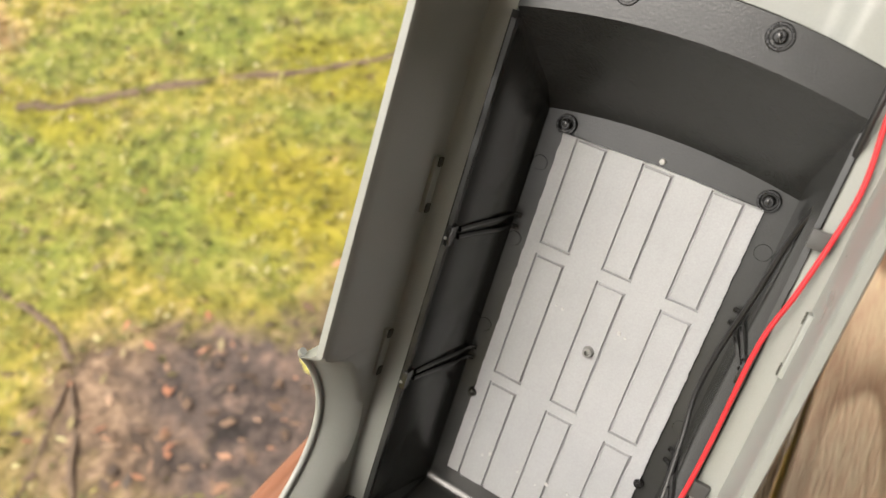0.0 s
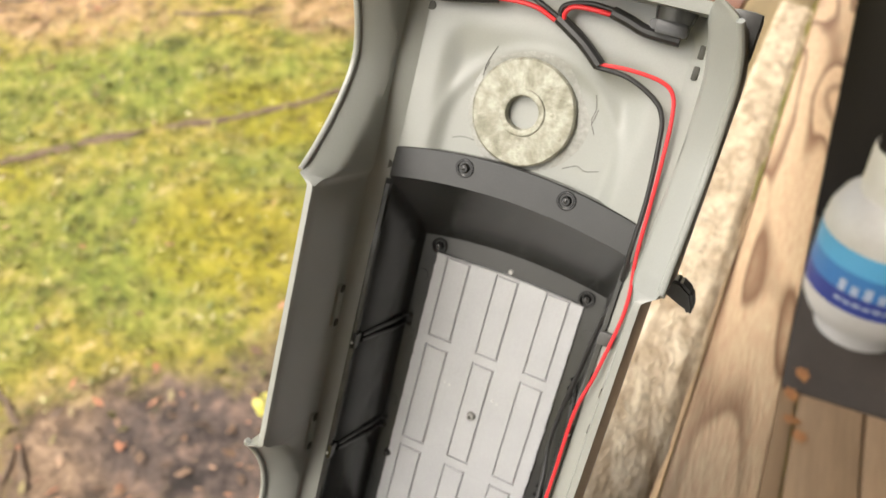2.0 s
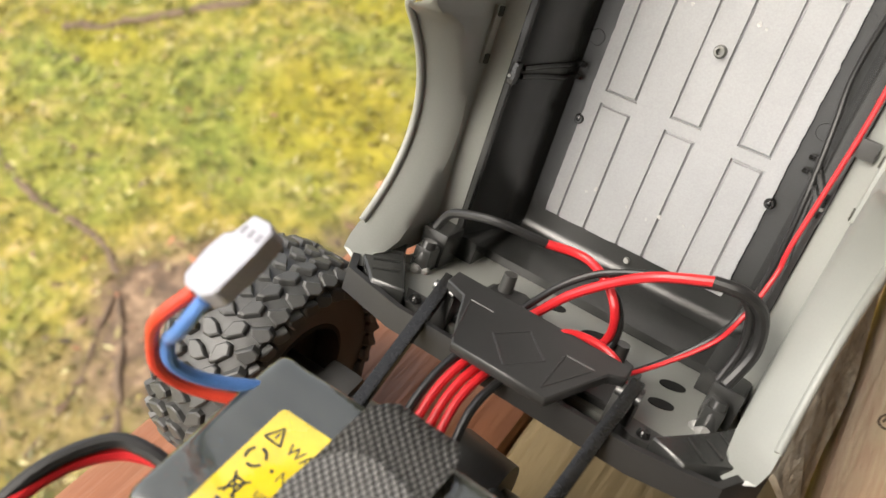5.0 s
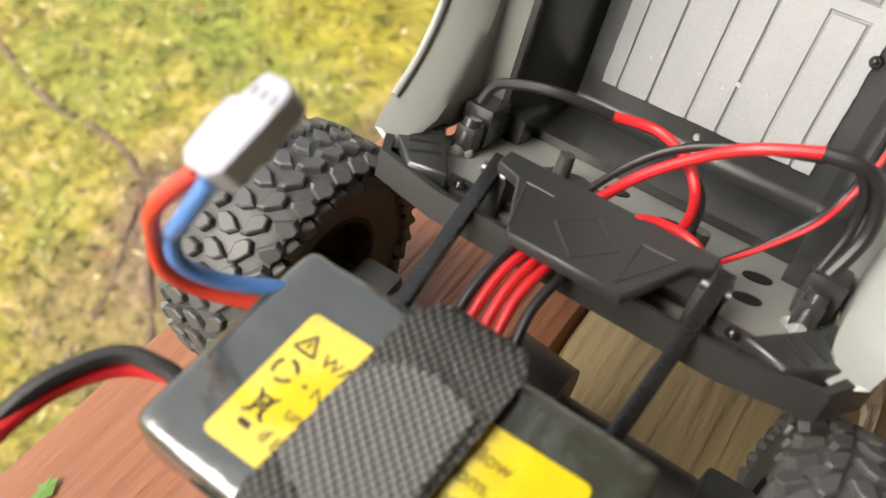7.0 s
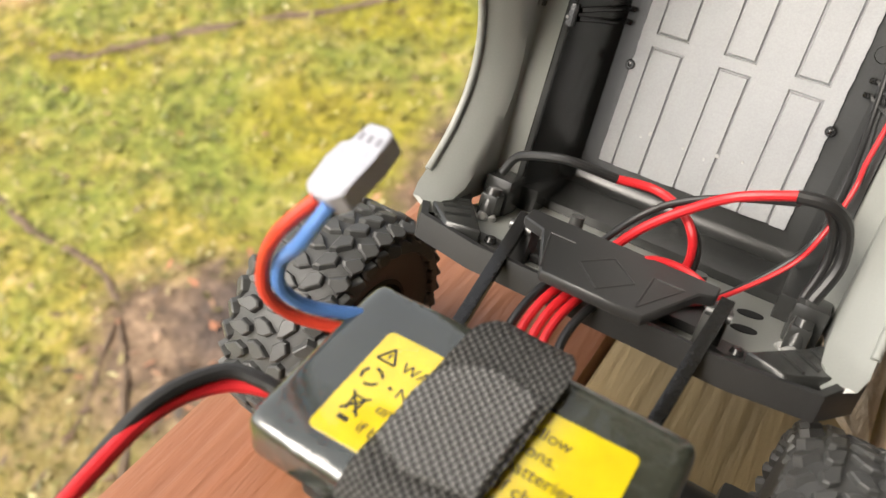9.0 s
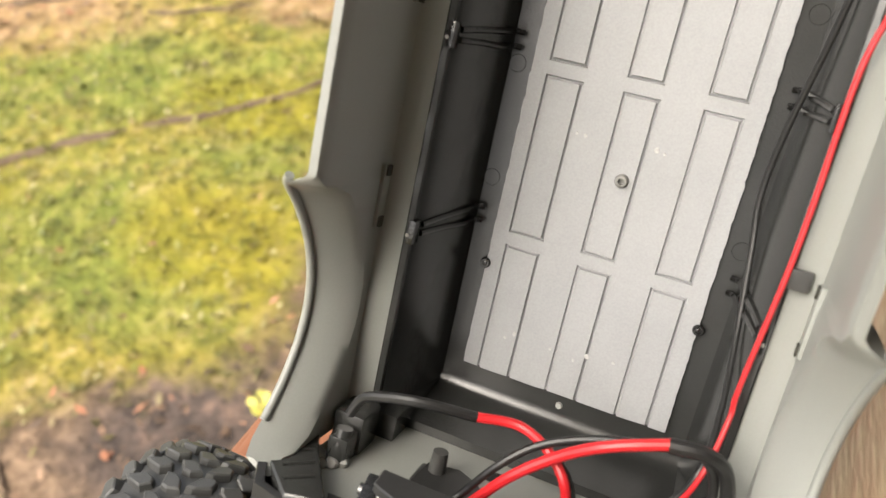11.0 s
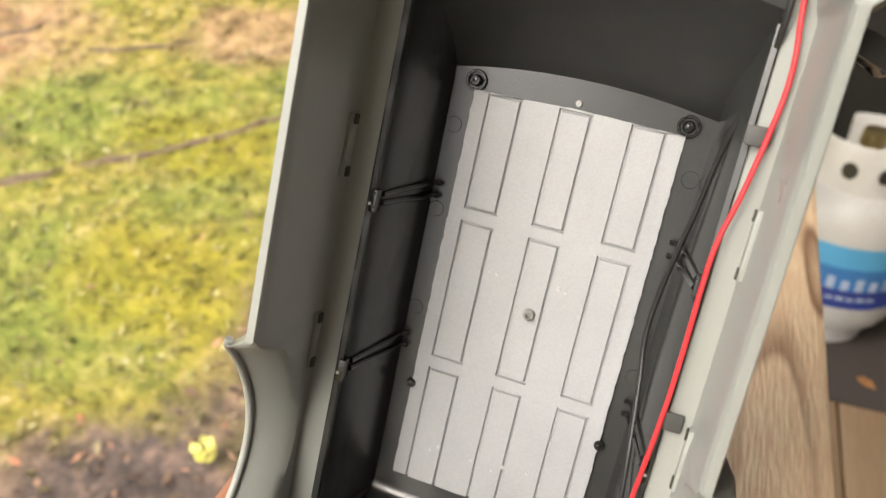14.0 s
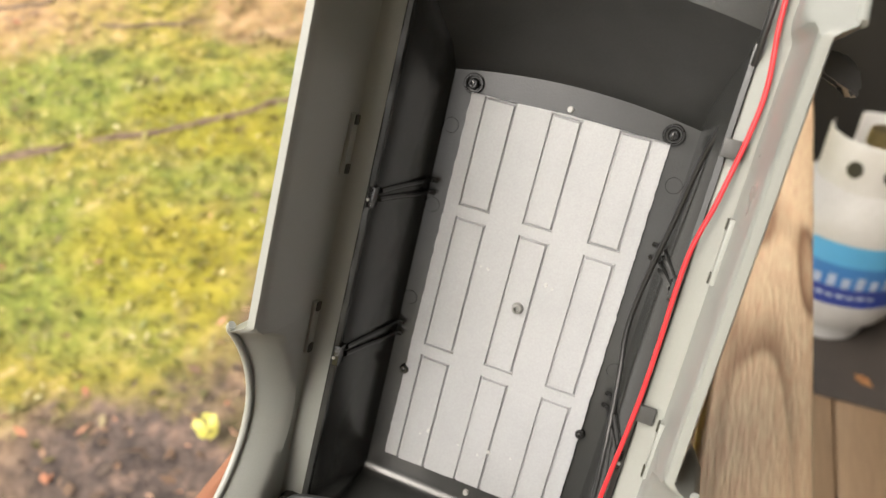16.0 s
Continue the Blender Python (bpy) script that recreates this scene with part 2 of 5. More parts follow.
def lawn_colour(t):
    """Moss, grass, straw, leaf litter and bare soil, each in its own patches of the slope."""
    co, sep = t.nodes.new("ShaderNodeTexCoord"), t.nodes.new("ShaderNodeSeparateXYZ")
    t.links.new(co.outputs["Object"], sep.inputs[0])

    def nz(scale, detail=6, rough=0.6):
        n = t.nodes.new("ShaderNodeTexNoise")
        n.inputs["Scale"].default_value, n.inputs["Detail"].default_value, n.inputs["Roughness"].default_value = scale, detail, rough
        t.links.new(co.outputs["Object"], n.inputs["Vector"])
        return n.outputs[0]

    def ramp(src, stops):
        r = t.nodes.new("ShaderNodeValToRGB")
        e = r.color_ramp.elements
        while len(e) < len(stops):
            e.new(0.5)
        for k, (p, c) in zip(e, stops):
            k.position, k.color = p, (*c, 1)
        t.links.new(src, r.inputs[0])
        return r.outputs[0]

    def blend(fac, a, c, kind="MIX"):
        n = t.nodes.new("ShaderNodeMix")
        n.data_type, n.blend_type = "RGBA", kind
        if isinstance(fac, float):
            n.inputs[0].default_value = fac
        else:
            t.links.new(fac, n.inputs[0])
        t.links.new(a, n.inputs[6])
        t.links.new(c, n.inputs[7])
        return n.outputs[2]

    def op(kind, a, b, c=None):
        n = t.nodes.new("ShaderNodeMath")
        n.operation = kind
        for k, v in enumerate((a, b, c)):
            if isinstance(v, (int, float)):
                n.inputs[k].default_value = v
            elif v is not None:
                t.links.new(v, n.inputs[k])
        return n.outputs[0]

    rag = nz(3.2, 7, 0.68)

    def patch(cx, cy, rx, ry, most=1.0):
        u, v = op("DIVIDE", op("SUBTRACT", sep.outputs[0], cx), rx), op("DIVIDE", op("SUBTRACT", sep.outputs[1], cy), ry)
        d = op("ADD", op("MULTIPLY", u, u), op("MULTIPLY", v, v))
        j = op("MULTIPLY_ADD", rag, 2.4, d)
        return ramp(op("MULTIPLY", j, 0.3), [(0.48, (most, most, most)), (0.74, (0, 0, 0))])

    grass = ramp(nz(11), [(0.30, (0.096, 0.0877, 0.0155)), (0.44, (0.186, 0.167, 0.0217)), (0.56, (0.282, 0.234, 0.0434)), (0.70, (0.422, 0.322, 0.149))])
    green = ramp(nz(13), [(0.32, (0.0512, 0.076, 0.0112)), (0.48, (0.128, 0.164, 0.0217)), (0.60, (0.211, 0.234, 0.0434)), (0.74, (0.371, 0.339, 0.136))])
    moss = ramp(nz(9), [(0.34, (0.122, 0.105, 0.00496)), (0.50, (0.23, 0.205, 0.00744)), (0.66, (0.32, 0.275, 0.0248))])
    straw = ramp(nz(8), [(0.32, (0.141, 0.076, 0.0372)), (0.48, (0.294, 0.175, 0.093)), (0.66, (0.448, 0.292, 0.174))])
    soil = ramp(nz(12), [(0.34, (0.0352, 0.0269, 0.0236)), (0.54, (0.0832, 0.0614, 0.0527)), (0.70, (0.192, 0.129, 0.0992))])
    litter = ramp(nz(14), [(0.34, (0.064, 0.044, 0.030)), (0.52, (0.160, 0.108, 0.070)), (0.68, (0.30, 0.21, 0.14))])
    col = blend(ramp(nz(1.3, 4), [(0.48, (0, 0, 0)), (0.60, (0.72, 0.72, 0.72))]), grass, green)
    for spot in ((-2.75, 2.5, 0.75, 0.32), (-2.7, 1.45, 0.9, 0.32), (-2.7, 0.95, 0.5, 0.25), (-2.0, 1.35, 0.5, 0.22)):
        col = blend(patch(*spot, 0.6), col, green)
    for spot in ((-2.05, 2.42, 0.55, 0.2), (-1.75, 1.68, 0.5, 0.3), (-3.3, 1.6, 0.5, 0.15)):
        col = blend(patch(*spot, 0.65), col, moss)
    for spot in ((-4.2, 2.95, 1.1, 0.5), (-2.3, 3.25, 0.5, 0.3), (-4.4, 1.9, 0.5, 0.2)):
        col = blend(patch(*spot, 0.8), col, straw)
    col = blend(patch(-1.65, 0.70, 0.55, 0.36), col, litter)
    col = blend(patch(-1.18, 1.9, 0.30, 0.95), col, litter)
    col = blend(patch(-1.7, 0.25, 0.5, 0.28, 0.55), col, litter)
    col = blend(patch(-1.32, 0.88, 0.50, 0.36), col, soil)
    # shade in the gaps between clumps, multiplied into the colour by noise
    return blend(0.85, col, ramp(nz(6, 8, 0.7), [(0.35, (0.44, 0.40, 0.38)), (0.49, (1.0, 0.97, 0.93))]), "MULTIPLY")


def make_ground():
    def axis(lo, hi, near_lo, near_hi, step):
        v = list(np.arange(near_lo, near_hi, step))
        left = [lo * (0.5 ** k) + near_lo for k in range(6)]
        right = [hi * (0.5 ** k) + near_hi for k in range(6)][::-1]
        return left + v + right
    xs, ys = axis(-300, 300, -6.0, 0.6, 0.06), axis(-300, 300, -1.5, 6.0, 0.06)
    bm = bmesh.new()
    loft(bm, [[(x, y, ground_z(x, y)) for x in xs] for y in ys])
    m = bpy.data.materials.new("mossy_lawn")
    m.use_nodes = True
    t = m.node_tree
    b = t.nodes["Principled BSDF"]
    b.inputs["Roughness"].default_value = 0.9
    co = t.nodes.new("ShaderNodeTexCoord")

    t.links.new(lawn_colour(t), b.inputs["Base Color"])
    bp = t.nodes.new("ShaderNodeBump")
    bp.inputs["Strength"].default_value, bp.inputs["Distance"].default_value = 0.6, 0.03
    n = t.nodes.new("ShaderNodeTexNoise")
    n.inputs["Scale"].default_value, n.inputs["Detail"].default_value = 28, 6
    t.links.new(co.outputs["Object"], n.inputs["Vector"])
    t.links.new(n.outputs[0], bp.inputs["Height"])
    t.links.new(bp.outputs[0], b.inputs["Normal"])
    tagged(part("ground", bm, m), "sloping mossy lawn with bare brown soil patches", "ground", kind="structure")


make_ground()


def board(name, x0, x1, y0, y1, z0, z1, material, parent, label="", wob=0.002, seed=0, at=LEAN, cuts=60):
    """A plank along y with rounded, slightly uneven long edges."""
    bm = bmesh.new()
    rows = []
    r = min(0.005, (z1 - z0) / 3)
    for k in range(cuts + 1):
        y = y0 + (y1 - y0) * k / cuts
        a = wob * noise.noise((y * 9, seed, 1.0)) + 0.5 * wob * noise.noise((y * 37, seed, 5.0))
        c = wob * noise.noise((y * 9, seed, 9.0)) + 0.5 * wob * noise.noise((y * 41, seed, 7.0))
        xa, xb = x0 + a, x1 + c
        rows.append([(xa, y, z0), (xa, y, z1 - r), (xa + r * 0.3, y, z1 - r * 0.3), (xa + r, y, z1), (xb - r, y, z1), (xb - r * 0.3, y, z1 - r * 0.3), (xb, y, z1 - r), (xb, y, z0)])
    vs = loft(bm, rows, close=True)
    bm.faces.new(vs[0])
    bm.faces.new(vs[-1][::-1])
    return part(name, bm, material, parent, label, at)


def bark_strip():
    bm = bmesh.new()
    xs, ys = np.linspace(0.046, 0.1075, 18), np.linspace(-0.30, 1.3, 420)
    rows = []
    for y in ys:
        row = []
        bare = 0.055 * smooth01((0.01 - y) / 0.06)
        for k, x in enumerate(xs):
            x += bare * (0.1075 - x) / 0.0615
            e = smooth01(min(k, len(xs) - 1 - k) / 3)
            h = 0.5 + 0.5 * noise.noise((x * 26, y * 11, 4.0))
            h += 0.35 * abs(noise.noise((x * 75, y * 34, 8.0))) + 0.2 * noise.noise((x * 200, y * 90, 2.0))
            row.append((x + 0.004 * noise.noise((y * 12, 7.0, 1.0)) * (k == len(xs) - 1), y, -0.002 + e * (0.0026 + max(0.0, 0.0070 * h))))
        rows.append(row)
    loft(bm, rows)
    return part("bark_strip", bm, BARKWOOD, rail, "rough pale bark-edged strip", LEAN)


rail = tagged(new("porch_rail"), "wide porch rail cap of three worn boards", "railing", kind="structure")
board("board", -0.146, -0.012, -0.75, 2.6, -0.038, 0.0, REDWOOD, rail, "board with worn reddish-brown stain", 0.002, 1)
board("board", -0.008, 0.106, -0.75, 2.6, -0.038, 0.0, OLIVEWOOD, rail, "weathered board with rough bark edge", 0.005, 2)
bark_strip()
board("board", 0.112, 0.180, -0.75, 2.6, -0.040, -0.003, TANWOOD, rail, "smooth tan board with dark grain", 0.001, 3)

# a knot in the smooth board
bm = bmesh.new()
rows = []
for k in range(29):
    a = 2 * math.pi * k / 28
    j = 1 + 0.18 * noise.noise((math.cos(a) * 2, math.sin(a) * 2, 3.0))
    rows.append([(0.0042 * r * j * math.cos(a), 0.0062 * r * j * math.sin(a), z) for r, z in ((1.0, -0.0004), (0.9, 0.0002), (0.72, 0.0002), (0.6, -0.0004))])
loft(bm, rows)
for dx in (-0.0012, 0.0013):
    box(bm, (dx - 0.0006, -0.0022, -0.0004), (dx + 0.0006, 0.0018, 0.0002), 0.0002)
part("knot", bm, mat("dark_knot", (0.16, 0.09, 0.045), 0.6, big=200, grain=900), rail, "dark ring-shaped knot", LEAN @ pose(0.1287, 0.0367, -0.003, 0, 0, -20))

deck = tagged(new("porch_deck"), "brown wooden porch floor boards below the rail", "deck", kind="structure")
for k in range(15):
    board("floor_board", 0.02 + 0.142 * k, 0.156 + 0.142 * k, -5.0, 2.02, -0.885, -0.85, DECKWOOD, deck, "", 0.001, 20 + k, IDENT, 8)
bm = bmesh.new()
box(bm, (-0.01, -5.0, -1.05), (0.015, 2.02, -0.855), 0.004)
part("rim_joist", bm, DECKWOOD, deck)
for y in (-0.72, 2.1):
    bm = bmesh.new()
    box(bm, (-0.075, y, -1.9), (0.014, y + 0.09, -0.055), 0.003)
    tagged(part("rail_post", bm, DECKWOOD), "square brown wooden porch post", "post", "rail posts", kind="structure")


# plain near-black end panel, unseen house wall and porch roof that shade the deck
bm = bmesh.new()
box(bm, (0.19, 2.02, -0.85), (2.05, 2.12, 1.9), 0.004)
tagged(part("end_panel", bm, mat("near_black_panel", (0.012, 0.010, 0.008), 0.7, big=6, grain=120, bump=0.3, stretch=(1, 1, 0.1))), "plain near-black panel across the end of the porch", "wall", kind="structure")
# unseen house wall, added to hold back light from the right
bm = bmesh.new()
box(bm, (2.05, -5.0, -1.1), (2.15, 2.12, 1.9), 0.004)
tagged(part("wall_house", bm, mat("brown_siding", (0.10, 0.075, 0.055), 0.7, big=5, grain=120, bump=0.3)), "unseen brown house wall added to shade the porch side", "wall", kind="structure")
# unseen wall behind the camera, added to block bright low sky
bm = bmesh.new()
box(bm, (0.19, -5.1, -1.1), (2.15, -5.0, 1.9), 0.004)
tagged(part("wall_rear_block", bm, mat("brown_siding", (0.10, 0.075, 0.055))), "unseen brown wall added to block low sky light behind the porch", "wall", kind="structure")
bm = bmesh.new()
box(bm, (-0.12, -5.0, 1.9), (2.2, 2.3, 1.98), 0.004)
tagged(part("ceiling", bm, mat("porch_ceiling", (0.16, 0.13, 0.10), 0.7, big=5, grain=120, bump=0.3)), "plain brown porch ceiling", "ceiling", kind="structure")
# ---- the toy truck: body shell tipped open ----
truck = thing("toy_truck", "grey radio-controlled toy truck with its body tipped open", "toy truck", LEAN)


def lip_z(y):
    if -0.0965 < y < -0.0095:
        return 0.0655 + 0.0240 * abs((y + 0.053) / 0.0435) ** 2
    if 0.1235 < y < 0.2205:
        return 0.0636 + 0.0270 * abs((y - 0.172) / 0.0485) ** 1.6
    return 0.0920 if y < 0.2 else 0.0885


def arch(y):
    """1 over the flared wheel arches, 0 along the doors."""
    if y < 0.05:
        return smooth01((0.0475 - abs(y + 0.053)) / 0.006)
    return smooth01((0.0525 - abs(y - 0.172)) / 0.006)


def taper(y):
    return 1.0 - 0.10 * max(0.0, (y - 0.195) / 0.03) ** 2


def make_shell():
    ys = sorted(set([-0.1] + list(np.linspace(-0.0965, -0.0095, 30)) + list(np.linspace(-0.009, 0.0, 6)) + list(np.linspace(0.005, 0.115, 18)) + list(np.linspace(0.117, 0.123, 5)) + list(np.linspace(0.1235, 0.2205, 34)) + [0.224]))
    rows = []
    for y in ys:
        z, a, w = lip_z(y), arch(y), taper(y) * (1 - 0.03 * (y > 0.05) * arch(y))
        hood = smooth01((y - 0.092) / 0.045)
        inner = 0.0574
        top_x, top_z = 0.060 + 0.006 * hood, -0.004 + 0.041 * hood
        door = [(-0.0660, 0.0535), (-0.0668, z - 0.006), (-0.0671, z - 0.0010), (-0.0676, z), (-0.0702, z), (-0.0709, z - 0.003),
                (-0.0716, min(z - 0.007, 0.076)), (-0.0717, 0.0560), (-0.0712, 0.0470)]
        flare = [(-0.0656, 0.0530), (-0.0652, z - 0.0125), (-0.0672, z - 0.0085), (-0.0764, z - 0.0012), (-0.0784, z), (-0.0794, z - 0.003),
                 (-0.0800, min(z - 0.005, 0.0600)), (-0.0790, 0.0530), (-0.0750, 0.0460)]
        left = [(-inner, 0.0438), (-0.0635, 0.0475), (-0.0652, 0.0490)]
        left += [(p[0] + (q[0] - p[0]) * a, p[1] + (q[1] - p[1]) * a) for p, q in zip(door, flare)]
        left += [(-0.0700, 0.0405), (-top_x, top_z + 0.004), (-top_x + 0.006, top_z - 0.0015), (0, top_z - 0.003)]
        left = [(x * w, y, zz) for x, zz in left]
        rows.append(left + [(-x, yy, zz) for x, yy, zz in left[-2::-1]])
    bm = bmesh.new()
    vs = loft(bm, rows)
    # front end, closed behind the hood
    n = len(vs[-1])
    bm.faces.new([vs[-1][k] for k in range(1, n - 1)])
    ob = part("body_shell", bm, GREY, truck, "matt light grey plastic body shell", OPEN)
    return ob


shell = make_shell()


def hood_z(x, y):
    d = 0.0436 - 0.0041 * smooth01((0.047 - abs(x)) / 0.012) * smooth01((0.2 - y) / 0.02)
    # arched crease round the weight
    r = math.hypot(x * 1.0, (y - 0.145) * 0.9)
    d += 0.0012 * math.exp(-((r - 0.042) / 0.0026) ** 2)
    return d


bm = bmesh.new()
loft(bm, [[(x * taper(y), y, hood_z(x, y)) for x in np.linspace(-0.0635, 0.0635, 70)] for y in np.linspace(0.1345, 0.2235, 60)])
part("bonnet_underside", bm, GREY, truck, "pale grey inside of the bonnet", OPEN)
bm = bmesh.new()
box(bm, (-0.066, 0.2195, 0.036), (0.066, 0.2245, 0.0655), 0.002)
part("nose_panel", bm, GREY, truck, at=OPEN)

# black inner tub
bm = bmesh.new()
xs = np.linspace(-1, 1, 25)


def bow(x, y0, y1):
    return y0 + (y1 - y0) * (1 - x * x)


front = [[(0.0562 * x, bow(x, 0.1365, 0.1435), 0.0400) for x in xs], [(0.0562 * x, bow(x, 0.1365, 0.1435), 0.0440) for x in xs],
         [(0.0562 * x, bow(x, 0.1360, 0.1430), 0.0446) for x in xs],
         [(0.0565 * x, bow(x, 0.1225, 0.1285), 0.0446) for x in xs], [(0.0562 * x, bow(x, 0.1210, 0.1270), 0.0425) for x in xs],
         [(0.0495 * x, bow(x, 0.0975, 0.1025), 0.010) for x in xs], [(0.0490 * x, bow(x, 0.0880, 0.0925), 0.0) for x in xs],
         [(0.0485 * x, 0.04, 0.0) for x in xs], [(0.048 * x, -0.03, 0.0) for x in xs], [(0.0475 * x, -0.0905, 0.0) for x in xs],
         [(0.0476 * x, -0.0925, 0.0003) for x in xs], [(0.0477 * x, -0.0944, 0.0012) for x in xs], [(0.0478 * x, -0.0958, 0.0027) for x in xs], [(0.0480 * x, -0.0966, 0.0050) for x in xs], [(0.0495 * x, -0.0998, 0.0300) for x in xs], [(0.0495 * x, -0.1034, 0.0300) for x in xs]]
vs = loft(bm, front)
for side in (0, -1):
    s = -1 if side == 0 else 1
    pts = [vs[k][side] for k in range(4, 13)]
    tops = []
    for k, v in enumerate(pts):
        y = v.co.y
        tops.append(bm.verts.new((s * 0.0562, y, 0.0432)))
    outs = [bm.verts.new((s * 0.0578, t.co.y, 0.0448)) for t in tops]
    for k in range(len(pts) - 1):
        bm.faces.new((pts[k], pts[k + 1], tops[k + 1], tops[k]))
        bm.faces.new((tops[k], tops[k + 1], outs[k + 1], outs[k]))
tub = part("inner_tub", bm, BLACK, truck, "glossy black plastic cabin tub", OPEN)

# grey roof panel with nine grooved fields
COLS = [(-0.0334, -0.0210), (-0.0058, 0.0057), (0.0212, 0.0330)]
ROWS3 = [(0.0360, 0.0803), (-0.0272, 0.0300), (-0.0900, -0.0332)]


def make_panel():
    xe = sorted({e + d for c in COLS for e in c for d in (-0.00065, -0.00025, 0.00025, 0.00065)} | set(np.linspace(-0.0398, 0.0398, 12)))
    ye = sorted({e + d for c in ROWS3 for e in c for d in (-0.00065, -0.00025, 0.00025, 0.00065) if e > -0.08} | set(np.linspace(-0.0835, 0.0815, 90)))
    bm = bmesh.new()

    def z(x, y):
        h = 0.0018
        for a, b in COLS:
            for c, d in ROWS3:
                q = max(abs(x - (a + b) / 2) - (b - a) / 2, abs(y - (c + d) / 2) - (d - c) / 2)
                h -= 0.0013 * smooth01((0.00062 - abs(q)) / 0.0003)
                if q < 0:
                    h += 0.0002
        return h

    rows = []
    for y in ye:
        row = []
        for k, x in enumerate(xe):
            edge = 0.0004 * noise.noise((x * 200, y * 200, 2.0)) + 0.0004 * noise.noise((x * 700, y * 700, 6.0))
            x2 = x + (edge if k in (0, len(xe) - 1) else 0)
            y2 = y + (edge if y in (ye[0], ye[-1]) else 0) - 0.0015 * (x / 0.04) ** 2 * (y > 0.0812)
            row.append((x2, y2, z(x, y)))
        rows.append(row)
    lo = [[(p[0], p[1], -0.0002) for p in r] for r in (rows[0], rows[-1])]
    vs = loft(bm, [lo[0]] + rows + [lo[1]])
    for k in (0, -1):
        side = [r[k] for r in vs]
        low = [bm.verts.new((v.co.x, v.co.y, -0.0002)) for v in side[1:-1]]
        for i in range(len(low) - 1):
            bm.faces.new((side[i + 1], side[i + 2], low[i + 1], low[i]))
    return part("roof_panel", bm, PANEL, truck, "light grey ribbed plastic panel", OPEN)


panel = make_panel()

# screws
bm = bmesh.new()
cyl(bm, (0, 0, 0), (0, 0, 0.0012), 0.0023, 0.0019, 20)
cyl(bm, (0, 0, 0.0012), (0, 0, 0.0018), 0.0020, 0.0016, 20)
cyl(bm, (0, 0, 0.0018), (0, 0, 0.00185), 0.0010, 0.0009, 6)
screw_mesh = part("screw", bm, GLOSS, tub, at=pose(-0.04, 0.0842, 0.0012)).data
bm = bmesh.new()
rings = []
for rr, zz in ((0.0030, 0.0), (0.0030, 0.0014), (0.0033, 0.0018), (0.0039, 0.0018), (0.0042, 0.0014), (0.0043, 0.0)):
    rings.append([(rr * math.cos(a), rr * math.sin(a), zz) for a in (2 * math.pi * k / 24 for k in range(24))])
loft(bm, rings, close=True)
boss_mesh = part("screw_boss", bm, GLOSS, tub, at=pose(-0.04, 0.0842, 0)).data


def again(name, mesh, parent, at):
    ob = new(name, mesh)
    ob.parent, ob.matrix_basis = parent, at
    return ob


for x, y in ((0.04, 0.0842), (-0.04, -0.042), (0.04, -0.0425)):
    again("screw", screw_mesh, tub, pose(x, y, 0.0012))
    if y > 0:
        again("screw_boss", boss_mesh, tub, pose(x, y, 0))
for x, y in ((-0.0220, 0.1366), (0.0252, 0.1368)):
    again("screw", screw_mesh, tub, pose(x, y, 0.0447))
    again("screw_boss", boss_mesh, tub, pose(x, y, 0.0445) @ Matrix.Diagonal((1, 1, 0.4, 1)))
bm = bmesh.new()
post = [(0.0027, 0.0012), (0.0025, 0.0022), (0.0021, 0.0036), (0.0020, 0.0042), (0.0017, 0.0044), (0.0011, 0.0044), (0.0010, 0.0024), (0.0, 0.0024)]
loft(bm, [[(0.0010 + r * math.cos(a), 0.0010 + r * math.sin(a), z) for r, z in post] for a in (2 * math.pi * k / 24 for k in range(25))])
bmesh.ops.remove_doubles(bm, verts=bm.verts, dist=1e-6)
part("screw_post", bm, mat("post_grey", (0.24, 0.24, 0.23), 0.5, big=200, grain=1500), truck, at=OPEN)

# steel washer as ballast
bm = bmesh.new()
prof = [(0.0068, 0.0), (0.0068, 0.0022), (0.0074, 0.0030), (0.0096, 0.0030), (0.0100, 0.0034), (0.0219, 0.0034), (0.0228, 0.0026), (0.0228, 0.0)]
seg = 72
rows = []
for k in range(seg + 1):
    a = 2 * math.pi * k / seg
    j = 1 + 0.006 * noise.noise((math.cos(a) * 3, math.sin(a) * 3, 1.0))
    rows.append([(r * (j if r > 0.02 else 1) * math.cos(a), r * (j if r > 0.02 else 1) * math.sin(a), z) for r, z in prof])
loft(bm, rows[:-1] + [rows[0]], close=True)
bmesh.ops.remove_doubles(bm, verts=bm.verts, dist=1e-6)
washer = tagged(part("steel_washer", bm, STEEL), "large worn zinc steel washer glued inside the bonnet", "washer")
bm = bmesh.new()
hub = [(0.0072, 0.0030), (0.0073, 0.0040), (0.0080, 0.0043), (0.0096, 0.0041), (0.0101, 0.0033)]
loft(bm, [[(r * math.cos(a), r * math.sin(a), z) for r, z in hub] for a in (2 * math.pi * k / 40 for k in range(41))])
bmesh.ops.remove_doubles(bm, verts=bm.verts, dist=1e-6)
part("hub_ring", bm, STEEL, washer, "raised ring round the bore")
washer.matrix_basis = LEAN @ OPEN @ pose(-0.0038, 0.1664, 0.0400)

